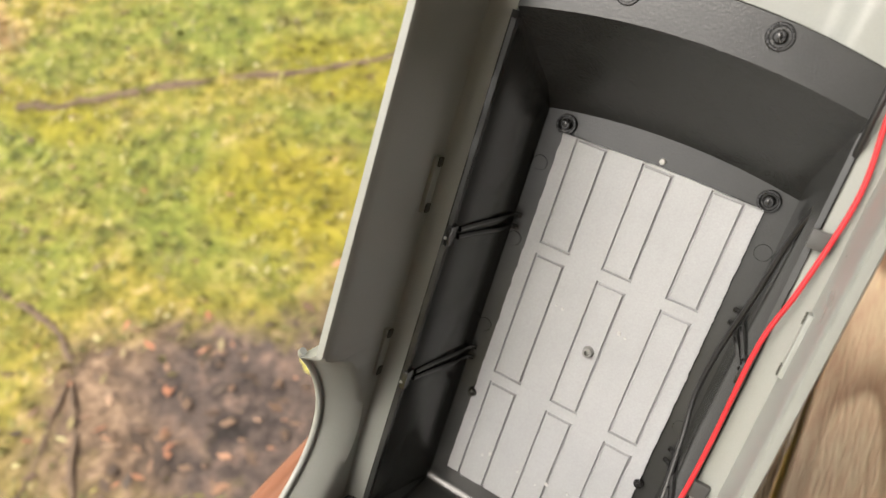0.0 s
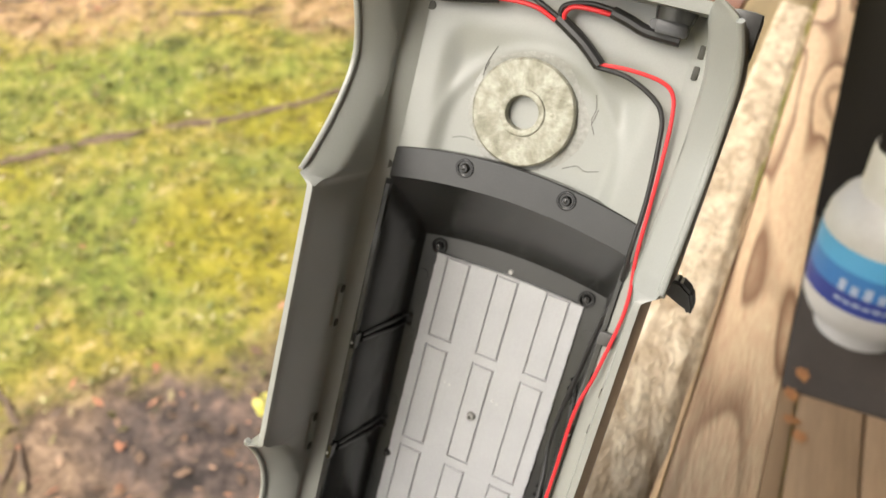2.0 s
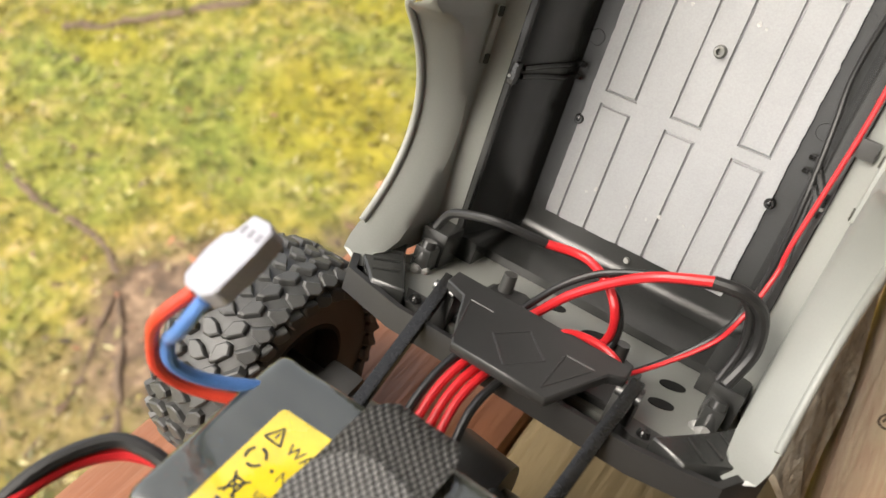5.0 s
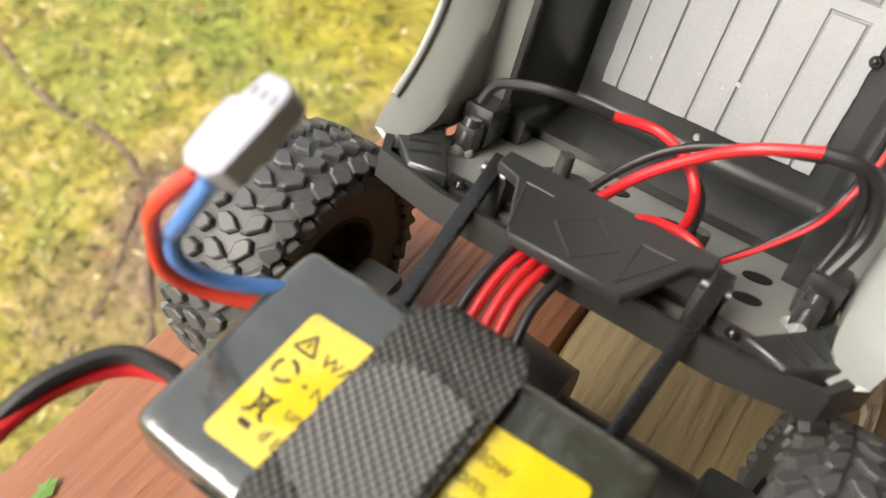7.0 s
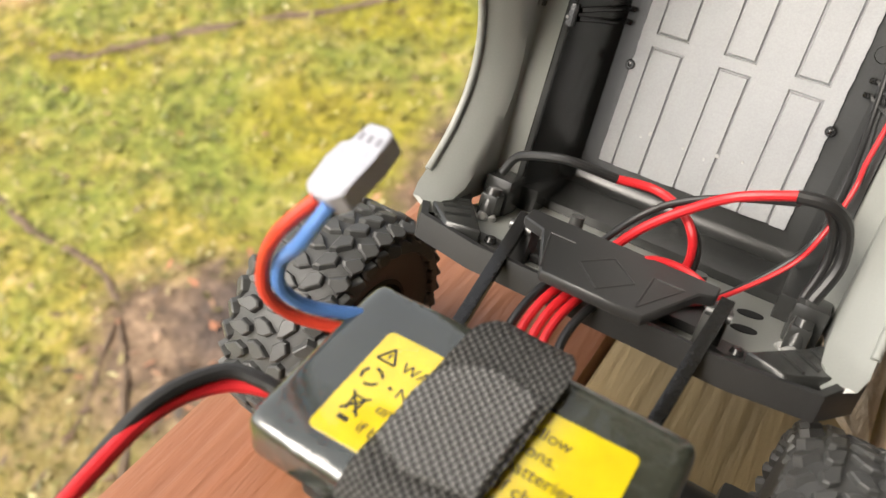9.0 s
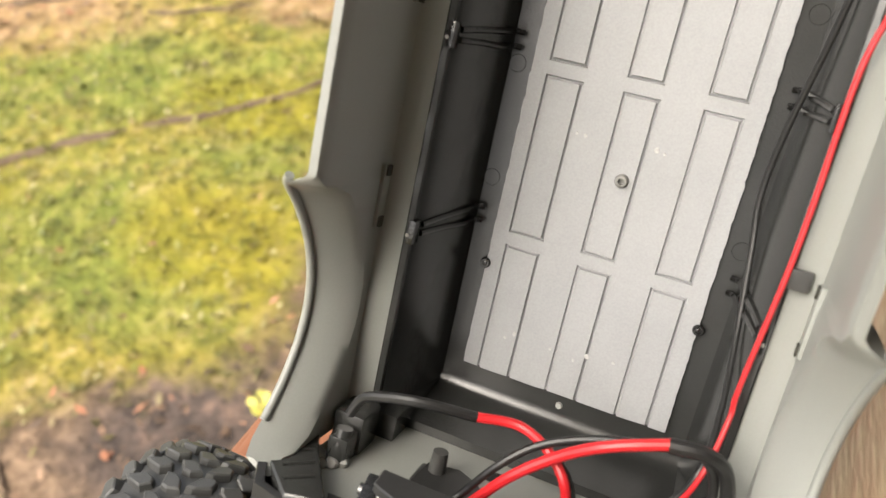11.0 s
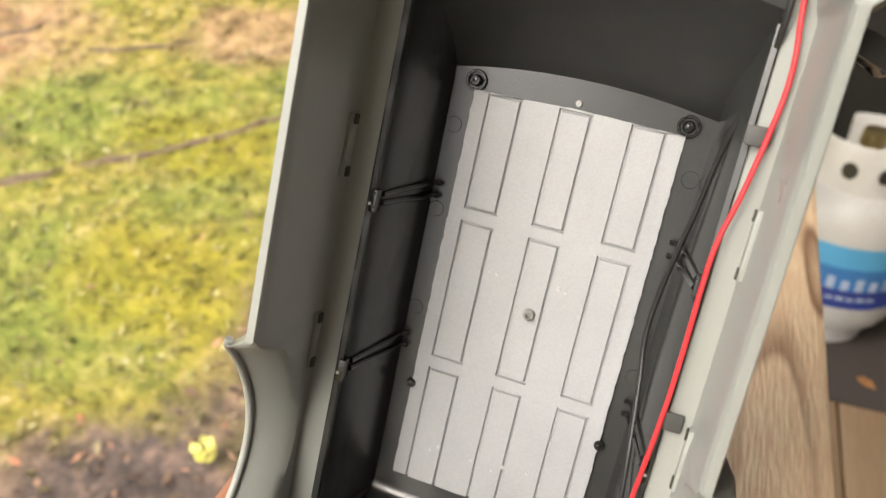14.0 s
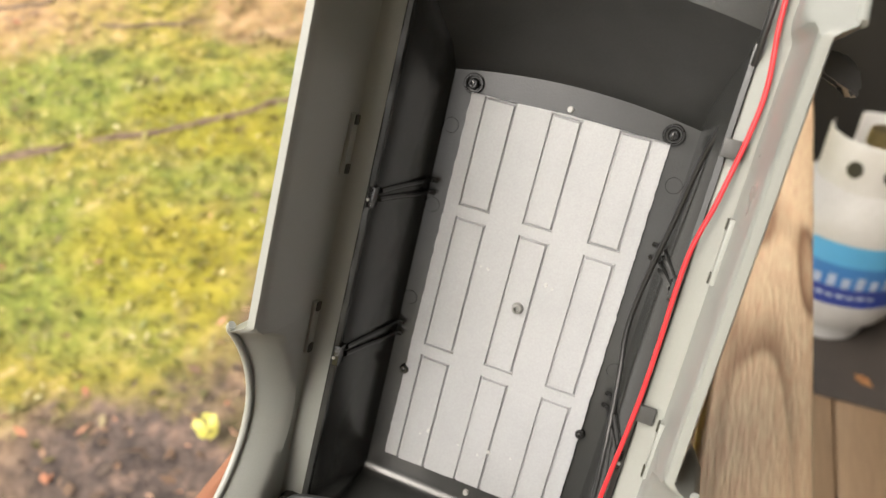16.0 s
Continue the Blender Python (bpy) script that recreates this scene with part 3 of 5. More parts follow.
for s in (-1, 1):
    # grey bead round the rear arch, ending in a horn
    bm = bmesh.new()
    ys = np.linspace(-0.0890, -0.0100, 16)
    line = [(s * 0.0778, y, lip_z(y)) for y in ys] + [(s * 0.0765, -0.0075, 0.0905)]
    tube(bm, line, 0.0014, 12, 3)
    part("arch_bead", bm, GREY, truck, at=OPEN)
    bm = bmesh.new()
    tube(bm, [(s * 0.0778 * taper(y) * (1 - 0.03 * arch(y)), y, lip_z(y)) for y in np.linspace(0.1245, 0.2190, 16)], 0.0014, 10, 3)
    part("arch_bead", bm, GREY, truck, at=OPEN)
    # thin black line along the outside of the sill lip
    bm = bmesh.new()
    box(bm, (s * 0.0700 - 0.0007, -0.004, 0.0845), (s * 0.0700 + 0.0007, 0.1180, 0.0890), 0.0003)
    part("sill_strip", bm, MATTE, truck, "thin black strip along the sill lip", OPEN)
    bm = bmesh.new()
    box(bm, (min(s * 0.0478, s * 0.0600), -0.1036, -0.0020), (max(s * 0.0478, s * 0.0600), -0.0940, 0.0430), 0.0005)
    part("tub_corner", bm, BLACK, tub)
# dried glue specks on the panel
for k, (x, y) in enumerate(((-18.4, 13.3), (-15.0, 13.1), (9.5, 14.1), (12.4, 13.4), (-25.7, -68.2), (-22.6, -65.8), (-8.0, -67.0), (1.2, -68.2), (5.5, -65.1), (15.5, -64.0))):
    bm = bmesh.new()
    bmesh.ops.create_icosphere(bm, subdivisions=2, radius=0.0006 + 0.0002 * (k % 3))
    for v in bm.verts:
        v.co *= 1 + 0.5 * noise.noise(v.co * 900 + Vector((k, 0, 0)))
        v.co.z *= 0.25
    part("glue_speck", bm, mat("white_glue", (0.50, 0.50, 0.49), 0.35, big=300, grain=900, bump=0.1, dark=(0.42, 0.42, 0.41)), panel, at=pose(x / 1000, y / 1000, 0.0019))
# ---- chassis ----
def make_wheel():
    """A wheel about the x axis: tyre, tread blocks, rim."""
    wheel = thing("wheel", "", "", IDENT)
    wheel.parent = truck
    R = 0.0505
    bm = bmesh.new()
    prof = [(-0.017, 0.026), (-0.0188, 0.031), (-0.0198, 0.040), (-0.0188, 0.0470), (-0.0145, 0.0496), (0.0, R), (0.0145, 0.0496), (0.0188, 0.0470), (0.0198, 0.040), (0.0188, 0.031), (0.017, 0.026), (0.012, 0.024), (-0.012, 0.024)]
    rows = [[(x, r * math.cos(a), r * math.sin(a)) for x, r in prof] for a in (2 * math.pi * k / 56 for k in range(56))]
    loft(bm, rows + [rows[0]], close=True)
    bmesh.ops.remove_doubles(bm, verts=bm.verts, dist=1e-6)
    tyre = part("tyre", bm, RUBBER, wheel, "chunky black rubber tyre")
    # tread blocks
    def block(w, d, h, skew):
        b = bmesh.new()
        o = [(-w, -d), (-w * 0.3, -d * 1.2), (w, -d * 0.7), (w * 0.8, d * 0.5), (w * 0.2, d), (-w * 0.8, d * 0.8)]
        lo = [b.verts.new((x * 1.1 + skew * y, y * 1.1, -0.002)) for x, y in o]
        hi = [b.verts.new((x + skew * y, y, h * 0.8)) for x, y in o]
        top = [b.verts.new((x * 0.82 + skew * y * 0.82, y * 0.82, h)) for x, y in o]
        cut = [b.verts.new((x * 0.60 + skew * y * 0.60, y * 0.60, h)) for x, y in o]
        mid = [b.verts.new((x * 0.42 + skew * y * 0.42, y * 0.42, h)) for x, y in o]
        b.faces.new(mid)
        for k in range(6):
            j = (k + 1) % 6
            b.faces.new((top[k], top[j], cut[j], cut[k]))
            b.faces.new((cut[k], cut[j], mid[j], mid[k]))
        for k in range(6):
            j = (k + 1) % 6
            b.faces.new((lo[k], lo[j], hi[j], hi[k]))
            b.faces.new((hi[k], hi[j], top[j], top[k]))
        me = bpy.data.meshes.new("tread_block")
        b.to_mesh(me)
        b.free()
        me.materials.append(RUBBER)
        return me

    meshes = [block(0.0040, 0.0032, 0.0027, 0.5), block(0.0037, 0.0034, 0.0027, -0.5), block(0.0031, 0.0036, 0.0027, 0.15)]
    n = 33
    for k in range(n):
        a = 2 * math.pi * k / n
        for j, (x, tilt, off) in enumerate(((-0.0196, -140, 0.5), (-0.0178, -62, 0.0), (-0.0098, -8, 0.45), (-0.001, 0, 0.0), (0.0088, 8, 0.55), (0.0175, 62, 0.1), (0.0196, 140, 0.6))):
            aa = a + off * 2 * math.pi / n
            r = 0.0425 if abs(x) > 0.019 else 0.0478 if abs(x) > 0.015 else R - 0.0005
            m = pose(0, 0, 0, math.degrees(aa) - 90, 0, 0) @ pose(x, 0, r, 0, tilt * 0.6, (15, 35, -25, 10, 30, -35, -15)[j] + random.uniform(-12, 12))
            again("tread_block", meshes[2 if abs(x) > 0.015 else j % 2], tyre, m)
    bm = bmesh.new()
    rr = [(-0.017, 0.0262), (-0.0175, 0.024), (-0.012, 0.0215), (-0.004, 0.0205), (0.004, 0.0205), (0.012, 0.0215), (0.0175, 0.024), (0.017, 0.0262), (0.012, 0.0245), (-0.012, 0.0245)]
    rows = [[(x, r * math.cos(a), r * math.sin(a)) for x, r in rr] for a in (2 * math.pi * k / 40 for k in range(40))]
    loft(bm, rows + [rows[0]], close=True)
    bmesh.ops.remove_doubles(bm, verts=bm.verts, dist=1e-6)
    for k in range(6):
        a = 2 * math.pi * k / 6
        box(bm, (-0.002, -0.003, 0.004), (0.003, 0.003, 0.021), 0.0008, pose(0, 0, 0, math.degrees(a), 0, 0))
    cyl(bm, (-0.006, 0, 0), (0.008, 0, 0), 0.006, 0.005, 18)
    cyl(bm, (0.0050, 0, 0), (0.0070, 0, 0), 0.0215, 0.0215, 36)
    part("rim", bm, mat("rim_black", (0.010, 0.010, 0.010), 0.55, spec=0.2), wheel, "black plastic rim")
    return wheel


AXLE_Y, AXLE_Z = -0.1435, 0.0486
w1 = make_wheel()
SMALL = Matrix.Scale(0.92, 4)
w1.matrix_basis = pose(-0.0965, AXLE_Y, AXLE_Z) @ SMALL
w2 = copy_thing(w1, pose(0.0865, AXLE_Y, AXLE_Z, 0, 0, 180) @ SMALL)

# rear axle with differential housing
for s, end, mid in ((-1, -0.092, -0.014), (1, 0.084, 0.010)):
    bm = bmesh.new()
    cyl(bm, (end, AXLE_Y, AXLE_Z), (mid, AXLE_Y, AXLE_Z), 0.0075, 0.0085)
    box(bm, (s * 0.064 - 0.008, AXLE_Y - 0.010, AXLE_Z - 0.010), (s * 0.064 + 0.008, AXLE_Y + 0.010, AXLE_Z + 0.010), 0.003)
    part("axle_tube", bm, MATTE, truck, "black plastic axle tube")
bm = bmesh.new()
cyl(bm, (-0.012, AXLE_Y, AXLE_Z), (0.010, AXLE_Y, AXLE_Z), 0.019, 0.017, 24)
box(bm, (-0.010, AXLE_Y - 0.03, AXLE_Z - 0.009), (0.006, AXLE_Y, AXLE_Z + 0.009), 0.003)
part("differential", bm, MATTE, truck, "black plastic differential housing")

for s in (-1, 1):
    bm = bmesh.new()
    box(bm, (s * 0.026 - 0.003, -0.245, 0.078), (s * 0.026 + 0.003, -0.186, 0.094), 0.001)
    part("chassis_rail", bm, MATTE, truck)
    # strut from the hinge to the chassis
    bm = bmesh.new()
    a, b = Vector((s * 0.0345, -0.118, 0.112)), Vector((s * 0.0300, -0.188, 0.099))
    q = (b - a).to_track_quat("Z", "X").to_matrix().to_4x4()
    box(bm, (-0.0016, -0.0022, -0.004), (0.0016, 0.0022, (b - a).length), 0.0005, Matrix.Translation(a) @ q)
    arm = part("hinge_arm", bm, GLOSS, truck, "glossy black hinge arm")
    bm = bmesh.new()
    cyl(bm, (s * 0.0300, -0.1185, 0.1108), (s * 0.0380, -0.1185, 0.1108), 0.0019)
    part("hinge_pin", bm, SCREW, arm, "bright steel hinge pin")
    # lower links
    bm = bmesh.new()
    cyl(bm, (s * 0.020, AXLE_Y - 0.008, 0.046), (s * 0.016, -0.255, 0.062), 0.0032)
    cyl(bm, (s * 0.012, AXLE_Y - 0.006, 0.070), (s * 0.024, -0.250, 0.080), 0.0030)
    cyl(bm, (s * 0.016 - 0.005, -0.255, 0.062), (s * 0.016 + 0.005, -0.255, 0.062), 0.0055)
    part("suspension_link", bm, MATTE, truck)
for y0, y1 in ((-0.205, -0.190), (-0.245, -0.234)):
    bm = bmesh.new()
    box(bm, (-0.024, y0, 0.079), (0.024, y1, 0.092), 0.001)
    part("cross_member", bm, MATTE, truck)
bm = bmesh.new()
box(bm, (-0.036, -0.230, 0.1000), (0.036, -0.184, 0.1152), 0.0015)
box(bm, (-0.030, -0.232, 0.090), (0.030, -0.184, 0.099), 0.0015)
part("battery_tray", bm, MATTE, truck)

HINGE = mat("satin_black_plastic", (0.038, 0.038, 0.038), 0.34, big=60, grain=2500, bump=0.12)
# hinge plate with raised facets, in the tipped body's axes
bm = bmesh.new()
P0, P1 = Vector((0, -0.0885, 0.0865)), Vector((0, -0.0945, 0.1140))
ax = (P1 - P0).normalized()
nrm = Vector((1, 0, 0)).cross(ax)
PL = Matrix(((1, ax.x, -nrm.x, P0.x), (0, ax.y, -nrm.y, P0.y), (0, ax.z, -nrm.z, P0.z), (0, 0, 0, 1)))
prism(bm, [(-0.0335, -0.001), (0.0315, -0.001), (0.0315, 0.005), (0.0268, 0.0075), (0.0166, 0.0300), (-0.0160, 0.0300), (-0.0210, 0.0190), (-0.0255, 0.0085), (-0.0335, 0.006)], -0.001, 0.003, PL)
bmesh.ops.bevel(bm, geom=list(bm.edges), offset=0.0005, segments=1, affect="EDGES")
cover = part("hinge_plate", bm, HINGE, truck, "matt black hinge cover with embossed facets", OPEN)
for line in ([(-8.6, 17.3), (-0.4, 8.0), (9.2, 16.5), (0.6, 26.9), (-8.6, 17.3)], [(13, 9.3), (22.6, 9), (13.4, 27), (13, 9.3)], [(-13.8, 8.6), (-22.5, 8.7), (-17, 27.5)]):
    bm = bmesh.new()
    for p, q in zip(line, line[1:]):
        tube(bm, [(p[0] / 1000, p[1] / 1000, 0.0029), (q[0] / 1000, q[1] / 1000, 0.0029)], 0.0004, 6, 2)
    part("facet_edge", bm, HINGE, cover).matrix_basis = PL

# ---- tail of the body: grey ledge, bumper, lamp housings ----
bm = bmesh.new()
box(bm, (-0.0665, -0.1065, -0.003), (0.0665, -0.1035, 0.090), 0.001)
part("tail_panel", bm, GREY, truck, "grey tail panel with round holes", OPEN)
for x, z, r in ((0.0418, 0.0496, 0.0042), (0.0420, 0.0650, 0.0040), (0.011, 0.045, 0.006), (-0.010, 0.040, 0.004)):
    bm = bmesh.new()
    cyl(bm, (0, 0, -0.0004), (0, 0, 0.0003), r, r, 20)
    bm.transform(pose(x, -0.1034, z, -90, 0, 0) @ pose(0, 0, 0, 0, 0, 25) @ Matrix.Diagonal((1.15, 0.7, 1, 1)))
    part("hole", bm, mat("hole_black", (0.01, 0.01, 0.01), 0.8), truck, at=OPEN)
bm = bmesh.new()
outer = [(-0.0745, 0.0570), (-0.0785, 0.080), (-0.0685, 0.0985), (-0.0440, 0.1045), (0.0440, 0.1045), (0.0690, 0.0990), (0.0790, 0.082), (0.0750, 0.0570)]
rows = []
for k, (x, z) in enumerate(outer):
    s = 1 if x > 0 else -1
    ix, iz = x - s * 0.0022, z - (0.0022 if 0 < k < 7 else 0)
    up = (0.0065, 0.0035, 0, 0, 0, 0, 0.0035, 0.0065)[k]
    rows.append([(x, -0.1078, z), (x, -0.0992 + up, z), (x - s * 0.0004, -0.0987 + up, z), (ix, -0.0987 + up, iz), (ix, -0.1062, iz)])
loft(bm, rows)
lowr = [[(x, -0.1078, z), (x * 0.93, -0.1078, 0.0565)] for x, z in outer]
loft(bm, lowr)
loft(bm, [[(x, -0.1066, z - 0.002), (x * 0.93, -0.1066, 0.0565)] for x, z in outer])
part("rear_bumper", bm, BUMPER, truck, "matt black plastic bumper tray", OPEN)
bm = bmesh.new()
prism(bm, [(-0.034, 0.088), (-0.031, 0.051), (-0.020, 0.048), (-0.012, 0.052), (-0.006, 0.060), (0.016, 0.058), (0.020, 0.053), (0.028, 0.056), (0.035, 0.088)], -0.1034, -0.1002, Matrix(((1, 0, 0, 0), (0, 0, 1, 0), (0, 1, 0, 0), (0, 0, 0, 1))))
bmesh.ops.bevel(bm, geom=list(bm.edges), offset=0.0006, segments=1, affect="EDGES")
part("hinge_base", bm, BUMPER, truck, "black hinge bracket screwed to the tail", OPEN)
FLAT = Matrix(((1, 0, 0, 0), (0, 0, 1, 0), (0, 1, 0, 0), (0, 0, 0, 1)))
for s in (-1, 1):
    bm = bmesh.new()
    prism(bm, [(s * x, z) for x, z in ((0.0455, 0.0960), (0.0600, 0.0750), (0.0685, 0.0600), (0.0765, 0.0590), (0.0755, 0.0830), (0.0575, 0.1000))], -0.1060, -0.0970, FLAT)
    bmesh.ops.bevel(bm, geom=list(bm.edges), offset=0.0006, segments=1, affect="EDGES")
    plate = part("louvre_plate", bm, BLACK, truck, "black plate with slanted louvres", OPEN)
    for k in range(4):
        bm = bmesh.new()
        x, z = 0.0575 + 0.0038 * k, 0.0915 - 0.0062 * k
        tube(bm, [(s * (x - 0.003), -0.0969, z - 0.005), (s * (x + 0.0042), -0.0969, z + 0.0022)], 0.0005, 6, 2)
        part("louvre", bm, BLACK, plate)
    bm = bmesh.new()
    prism(bm, [(s * 0.050, 0.0855), (s * 0.046, 0.0935), (s * 0.040, 0.0945), (s * 0.034, 0.0915), (s * 0.034, 0.0845)], 0, 0.005, Matrix(((1, 0, 0, 0), (0, 0, 1, -0.1065), (0, 1, 0, 0), (0, 0, 0, 1))))
    box(bm, (s * 0.0335 - 0.004, -0.106, 0.082), (s * 0.0335 + 0.004, -0.092, 0.092), 0.001)
    part("hinge_tab", bm, MATTE, truck, at=OPEN)
    again("screw", screw_mesh, truck, OPEN @ pose(s * 0.0430, -0.1008, 0.0918, -90, 0, 0))
    bm = bmesh.new()
    box(bm, (s * 0.0585 - 0.0055, -0.1035, 0.046), (s * 0.0585 + 0.0055, -0.089, 0.060), 0.0015)
    box(bm, (s * 0.0575 - 0.0035, -0.1035, 0.041), (s * 0.0575 + 0.0035, -0.094, 0.068), 0.001)
    cyl(bm, (s * 0.0575, -0.092, 0.064), (s * 0.0575, -0.1035, 0.066), 0.0030, 0.0040, 14)
    lump = part("lamp_housing", bm, BLACK, truck, "black lamp socket stuck with dried glue", OPEN)
    bm = bmesh.new()
    for k in range(4):
        bmesh.ops.create_icosphere(bm, subdivisions=2, radius=0.0022 + 0.0005 * (k % 2), matrix=Matrix.Translation((s * (0.0545 + 0.003 * k), -0.1030, 0.067 + 0.0022 * (k % 3))))
    for v in bm.verts:
        v.co += Vector((1, 1, 1)) * (0.0009 * noise.noise(v.co * 500))
    part("glue_lump", bm, GLUE, lump, "dried glue")
for x, z in ((-0.0264, 0.054), (0.022, 0.060)):
    bm = bmesh.new()
    cyl(bm, (x, -0.104, z), (x, -0.093, z), 0.0032, 0.0026, 18)
    box(bm, (x - 0.006, -0.1035, z - 0.002), (x + 0.010, -0.1005, z + 0.010), 0.001)
    part("mount_post", bm, MATTE, truck, at=OPEN)

# ---- battery with label and strap ----
battery = thing("battery_pack", "black shrink-wrapped battery pack with yellow warning label", "battery", LEAN)
bm = bmesh.new()
rows = []
N = 40
for zz, ins in ((0.1150, 0.0036), (0.1155, 0.0015), (0.1165, 0.0004), (0.1190, 0.0), (0.1230, 0.0001), (0.1272, 0.0003), (0.1288, 0.0009), (0.1296, 0.0018), (0.1299, 0.0032), (0.1300, 0.0055)):
    ring = []
    for k in range(N * 4):
        a = 2 * math.pi * (k + 0.5) / (N * 4)
        c, s2 = math.cos(a), math.sin(a)
        # rounded rectangle
        e = 0.10
        x = math.copysign(abs(c) ** e, c) * (0.0463 - ins)
        y = math.copysign(abs(s2) ** e, s2) * (0.0278 - ins)
        wr = 0.0006 * noise.noise((x * 130, y * 130, zz * 160)) if 0.110 < zz < 0.1299 else 0.0
        ring.append((-0.00125 + x + wr, -0.20725 + y + wr, zz + 0.5 * wr))
    rows.append(ring)
vs = loft(bm, rows, close=True)
bm.faces.new(vs[0][::-1])
bm.faces.new(vs[-1])
part("pack", bm, FILM, battery)
bm = bmesh.new()
corners = [((-0.0318, -0.2258), 180), ((0.0328, -0.2243), 270), ((0.0328, -0.1942), 0), ((-0.0318, -0.1957), 90)]
prism(bm, [(c[0] + 0.0017 * math.cos(radians(a + d)), c[1] + 0.0017 * math.sin(radians(a + d))) for c, a in corners for d in (0, 30, 60, 90)], 0.1300, 0.1304)
part("label", bm, YELLOW, battery, "glossy yellow warning label")


def weave():
    m = mat("woven_strap", (0.05, 0.05, 0.05), 0.45, big=60, grain=1200, bump=0.0, dark=(0.035, 0.035, 0.035))
    t = m.node_tree
    b = t.nodes["Principled BSDF"]
    co = t.nodes.new("ShaderNodeTexCoord")
    v = t.nodes.new("ShaderNodeTexVoronoi")
    v.inputs["Scale"].default_value = 640
    mp = t.nodes.new("ShaderNodeMapping")
    mp.inputs["Scale"].default_value, mp.inputs["Rotation"].default_value = (1.1, 0.75, 1), (0, 0, 0.5)
    v.inputs["Randomness"].default_value = 0.0
    sp, ad, cb = (t.nodes.new(k) for k in ("ShaderNodeSeparateXYZ", "ShaderNodeMath", "ShaderNodeCombineXYZ"))
    t.links.new(co.outputs["Object"], sp.inputs[0])
    t.links.new(sp.outputs[1], ad.inputs[0])
    t.links.new(sp.outputs[2], ad.inputs[1])
    t.links.new(sp.outputs[0], cb.inputs[0])
    t.links.new(ad.outputs[0], cb.inputs[1])
    t.links.new(cb.outputs[0], mp.inputs[0])
    v.voronoi_dimensions = "2D"
    t.links.new(mp.outputs[0], v.inputs["Vector"])
    # lit rib tops and shaded gaps of the black weave, put into the colour
    r = t.nodes.new("ShaderNodeValToRGB")
    r.color_ramp.elements[0].color, r.color_ramp.elements[1].color = (0.22, 0.215, 0.205, 1), (0.014, 0.014, 0.014, 1)
    r.color_ramp.elements[0].position, r.color_ramp.elements[1].position = 0.15, 0.6
    t.links.new(v.outputs[0], r.inputs[0])
    t.links.new(r.outputs[0], b.inputs["Base Color"])
    bp = t.nodes.new("ShaderNodeBump")
    bp.invert = True
    bp.inputs["Strength"].default_value, bp.inputs["Distance"].default_value = 0.9, 0.0008
    t.links.new(v.outputs[0], bp.inputs["Height"])
    t.links.new(bp.outputs[0], b.inputs["Normal"])
    return m


WEAVE = weave()
bm = bmesh.new()
path = [(-0.2350, 0.1010), (-0.2378, 0.1120), (-0.2372, 0.1260), (-0.2330, 0.1322), (-0.2240, 0.1335), (-0.2050, 0.1338), (-0.1900, 0.1345), (-0.1790, 0.1335), (-0.1740, 0.1290), (-0.1720, 0.1180), (-0.1730, 0.1080)]
line = [p for p in smoothline([(0, y, z) for y, z in path], 5)]
rows = []
for k, p in enumerate(line):
    sk = 0.06 * (p.y + 0.205)
    cut = 0.007 * max(0.0, (p.y + 0.186) / 0.013) ** 2
    x0, x1 = -0.0165 + sk + cut, 0.0115 + sk - cut
    rows.append([(x, p.y, p.z + 0.0004 * noise.noise((x * 150, p.y * 150, 0.5))) for x in np.linspace(x0, x1, 14)])
vs = loft(bm, rows)
bmesh.ops.solidify(bm, geom=list(bm.faces), thickness=0.0010)
strap = part("strap", bm, WEAVE, battery, "black woven hook-and-loop strap")
bm = bmesh.new()
prism(bm, [(-0.0160 + 0.0, -0.2245), (-0.006, -0.2275), (0.0095, -0.2250), (0.0098, -0.1950), (-0.002, -0.1930), (-0.0085, -0.1945), (-0.0135, -0.1985), (-0.0160, -0.2040), (-0.0165, -0.2100)], 0.1342, 0.1356)
bmesh.ops.bevel(bm, geom=list(bm.edges), offset=0.0005, segments=2, affect="EDGES")
part("strap_end", bm, WEAVE, battery, "folded-over strap end")

# balance lead and white plug
plug = pose(-0.0430, -0.1950, 0.1790, 22, -8, -8)
bm = bmesh.new()
prism(bm, [(-0.0052, -0.0085), (-0.0030, -0.0104), (0.0030, -0.0104), (0.0056, -0.0080), (0.0062, 0.0030), (0.0058, 0.0095), (0.0034, 0.0110), (-0.0022, 0.0106), (-0.0026, 0.0044), (-0.0052, 0.0036), (-0.0060, -0.0010)], -0.0031, 0.0029)
bmesh.ops.bevel(bm, geom=list(bm.edges), offset=0.0004, segments=1, affect="EDGES")
conn = part("balance_plug", bm, WHITE, battery, "white three-pin plug", plug, smooth=False)
bm = bmesh.new()
for k in (-1, 0, 1):
    box(bm, (0.0015 + 0.0026 * k - 0.0007, 0.0055, 0.0027), (0.0015 + 0.0026 * k + 0.0007, 0.0077, 0.00296))
part("contact_slot", bm, mat("slot_grey", (0.26, 0.26, 0.29), 0.6), conn)
p_end = plug @ Vector((-0.002, -0.010, 0.0))
p_end2 = plug @ Vector((0.002, -0.010, 0.0))
wire("balance_wire", [p_end, p_end + Vector((-0.007, -0.006, -0.009)), (-0.0608, -0.2085, 0.1505), (-0.0605, -0.2092, 0.1405), (-0.0550, -0.2045, 0.1312), (-0.044, -0.196, 0.1255)], 0.0017, ORANGEWIRE, battery, None, "orange-red insulated wire")
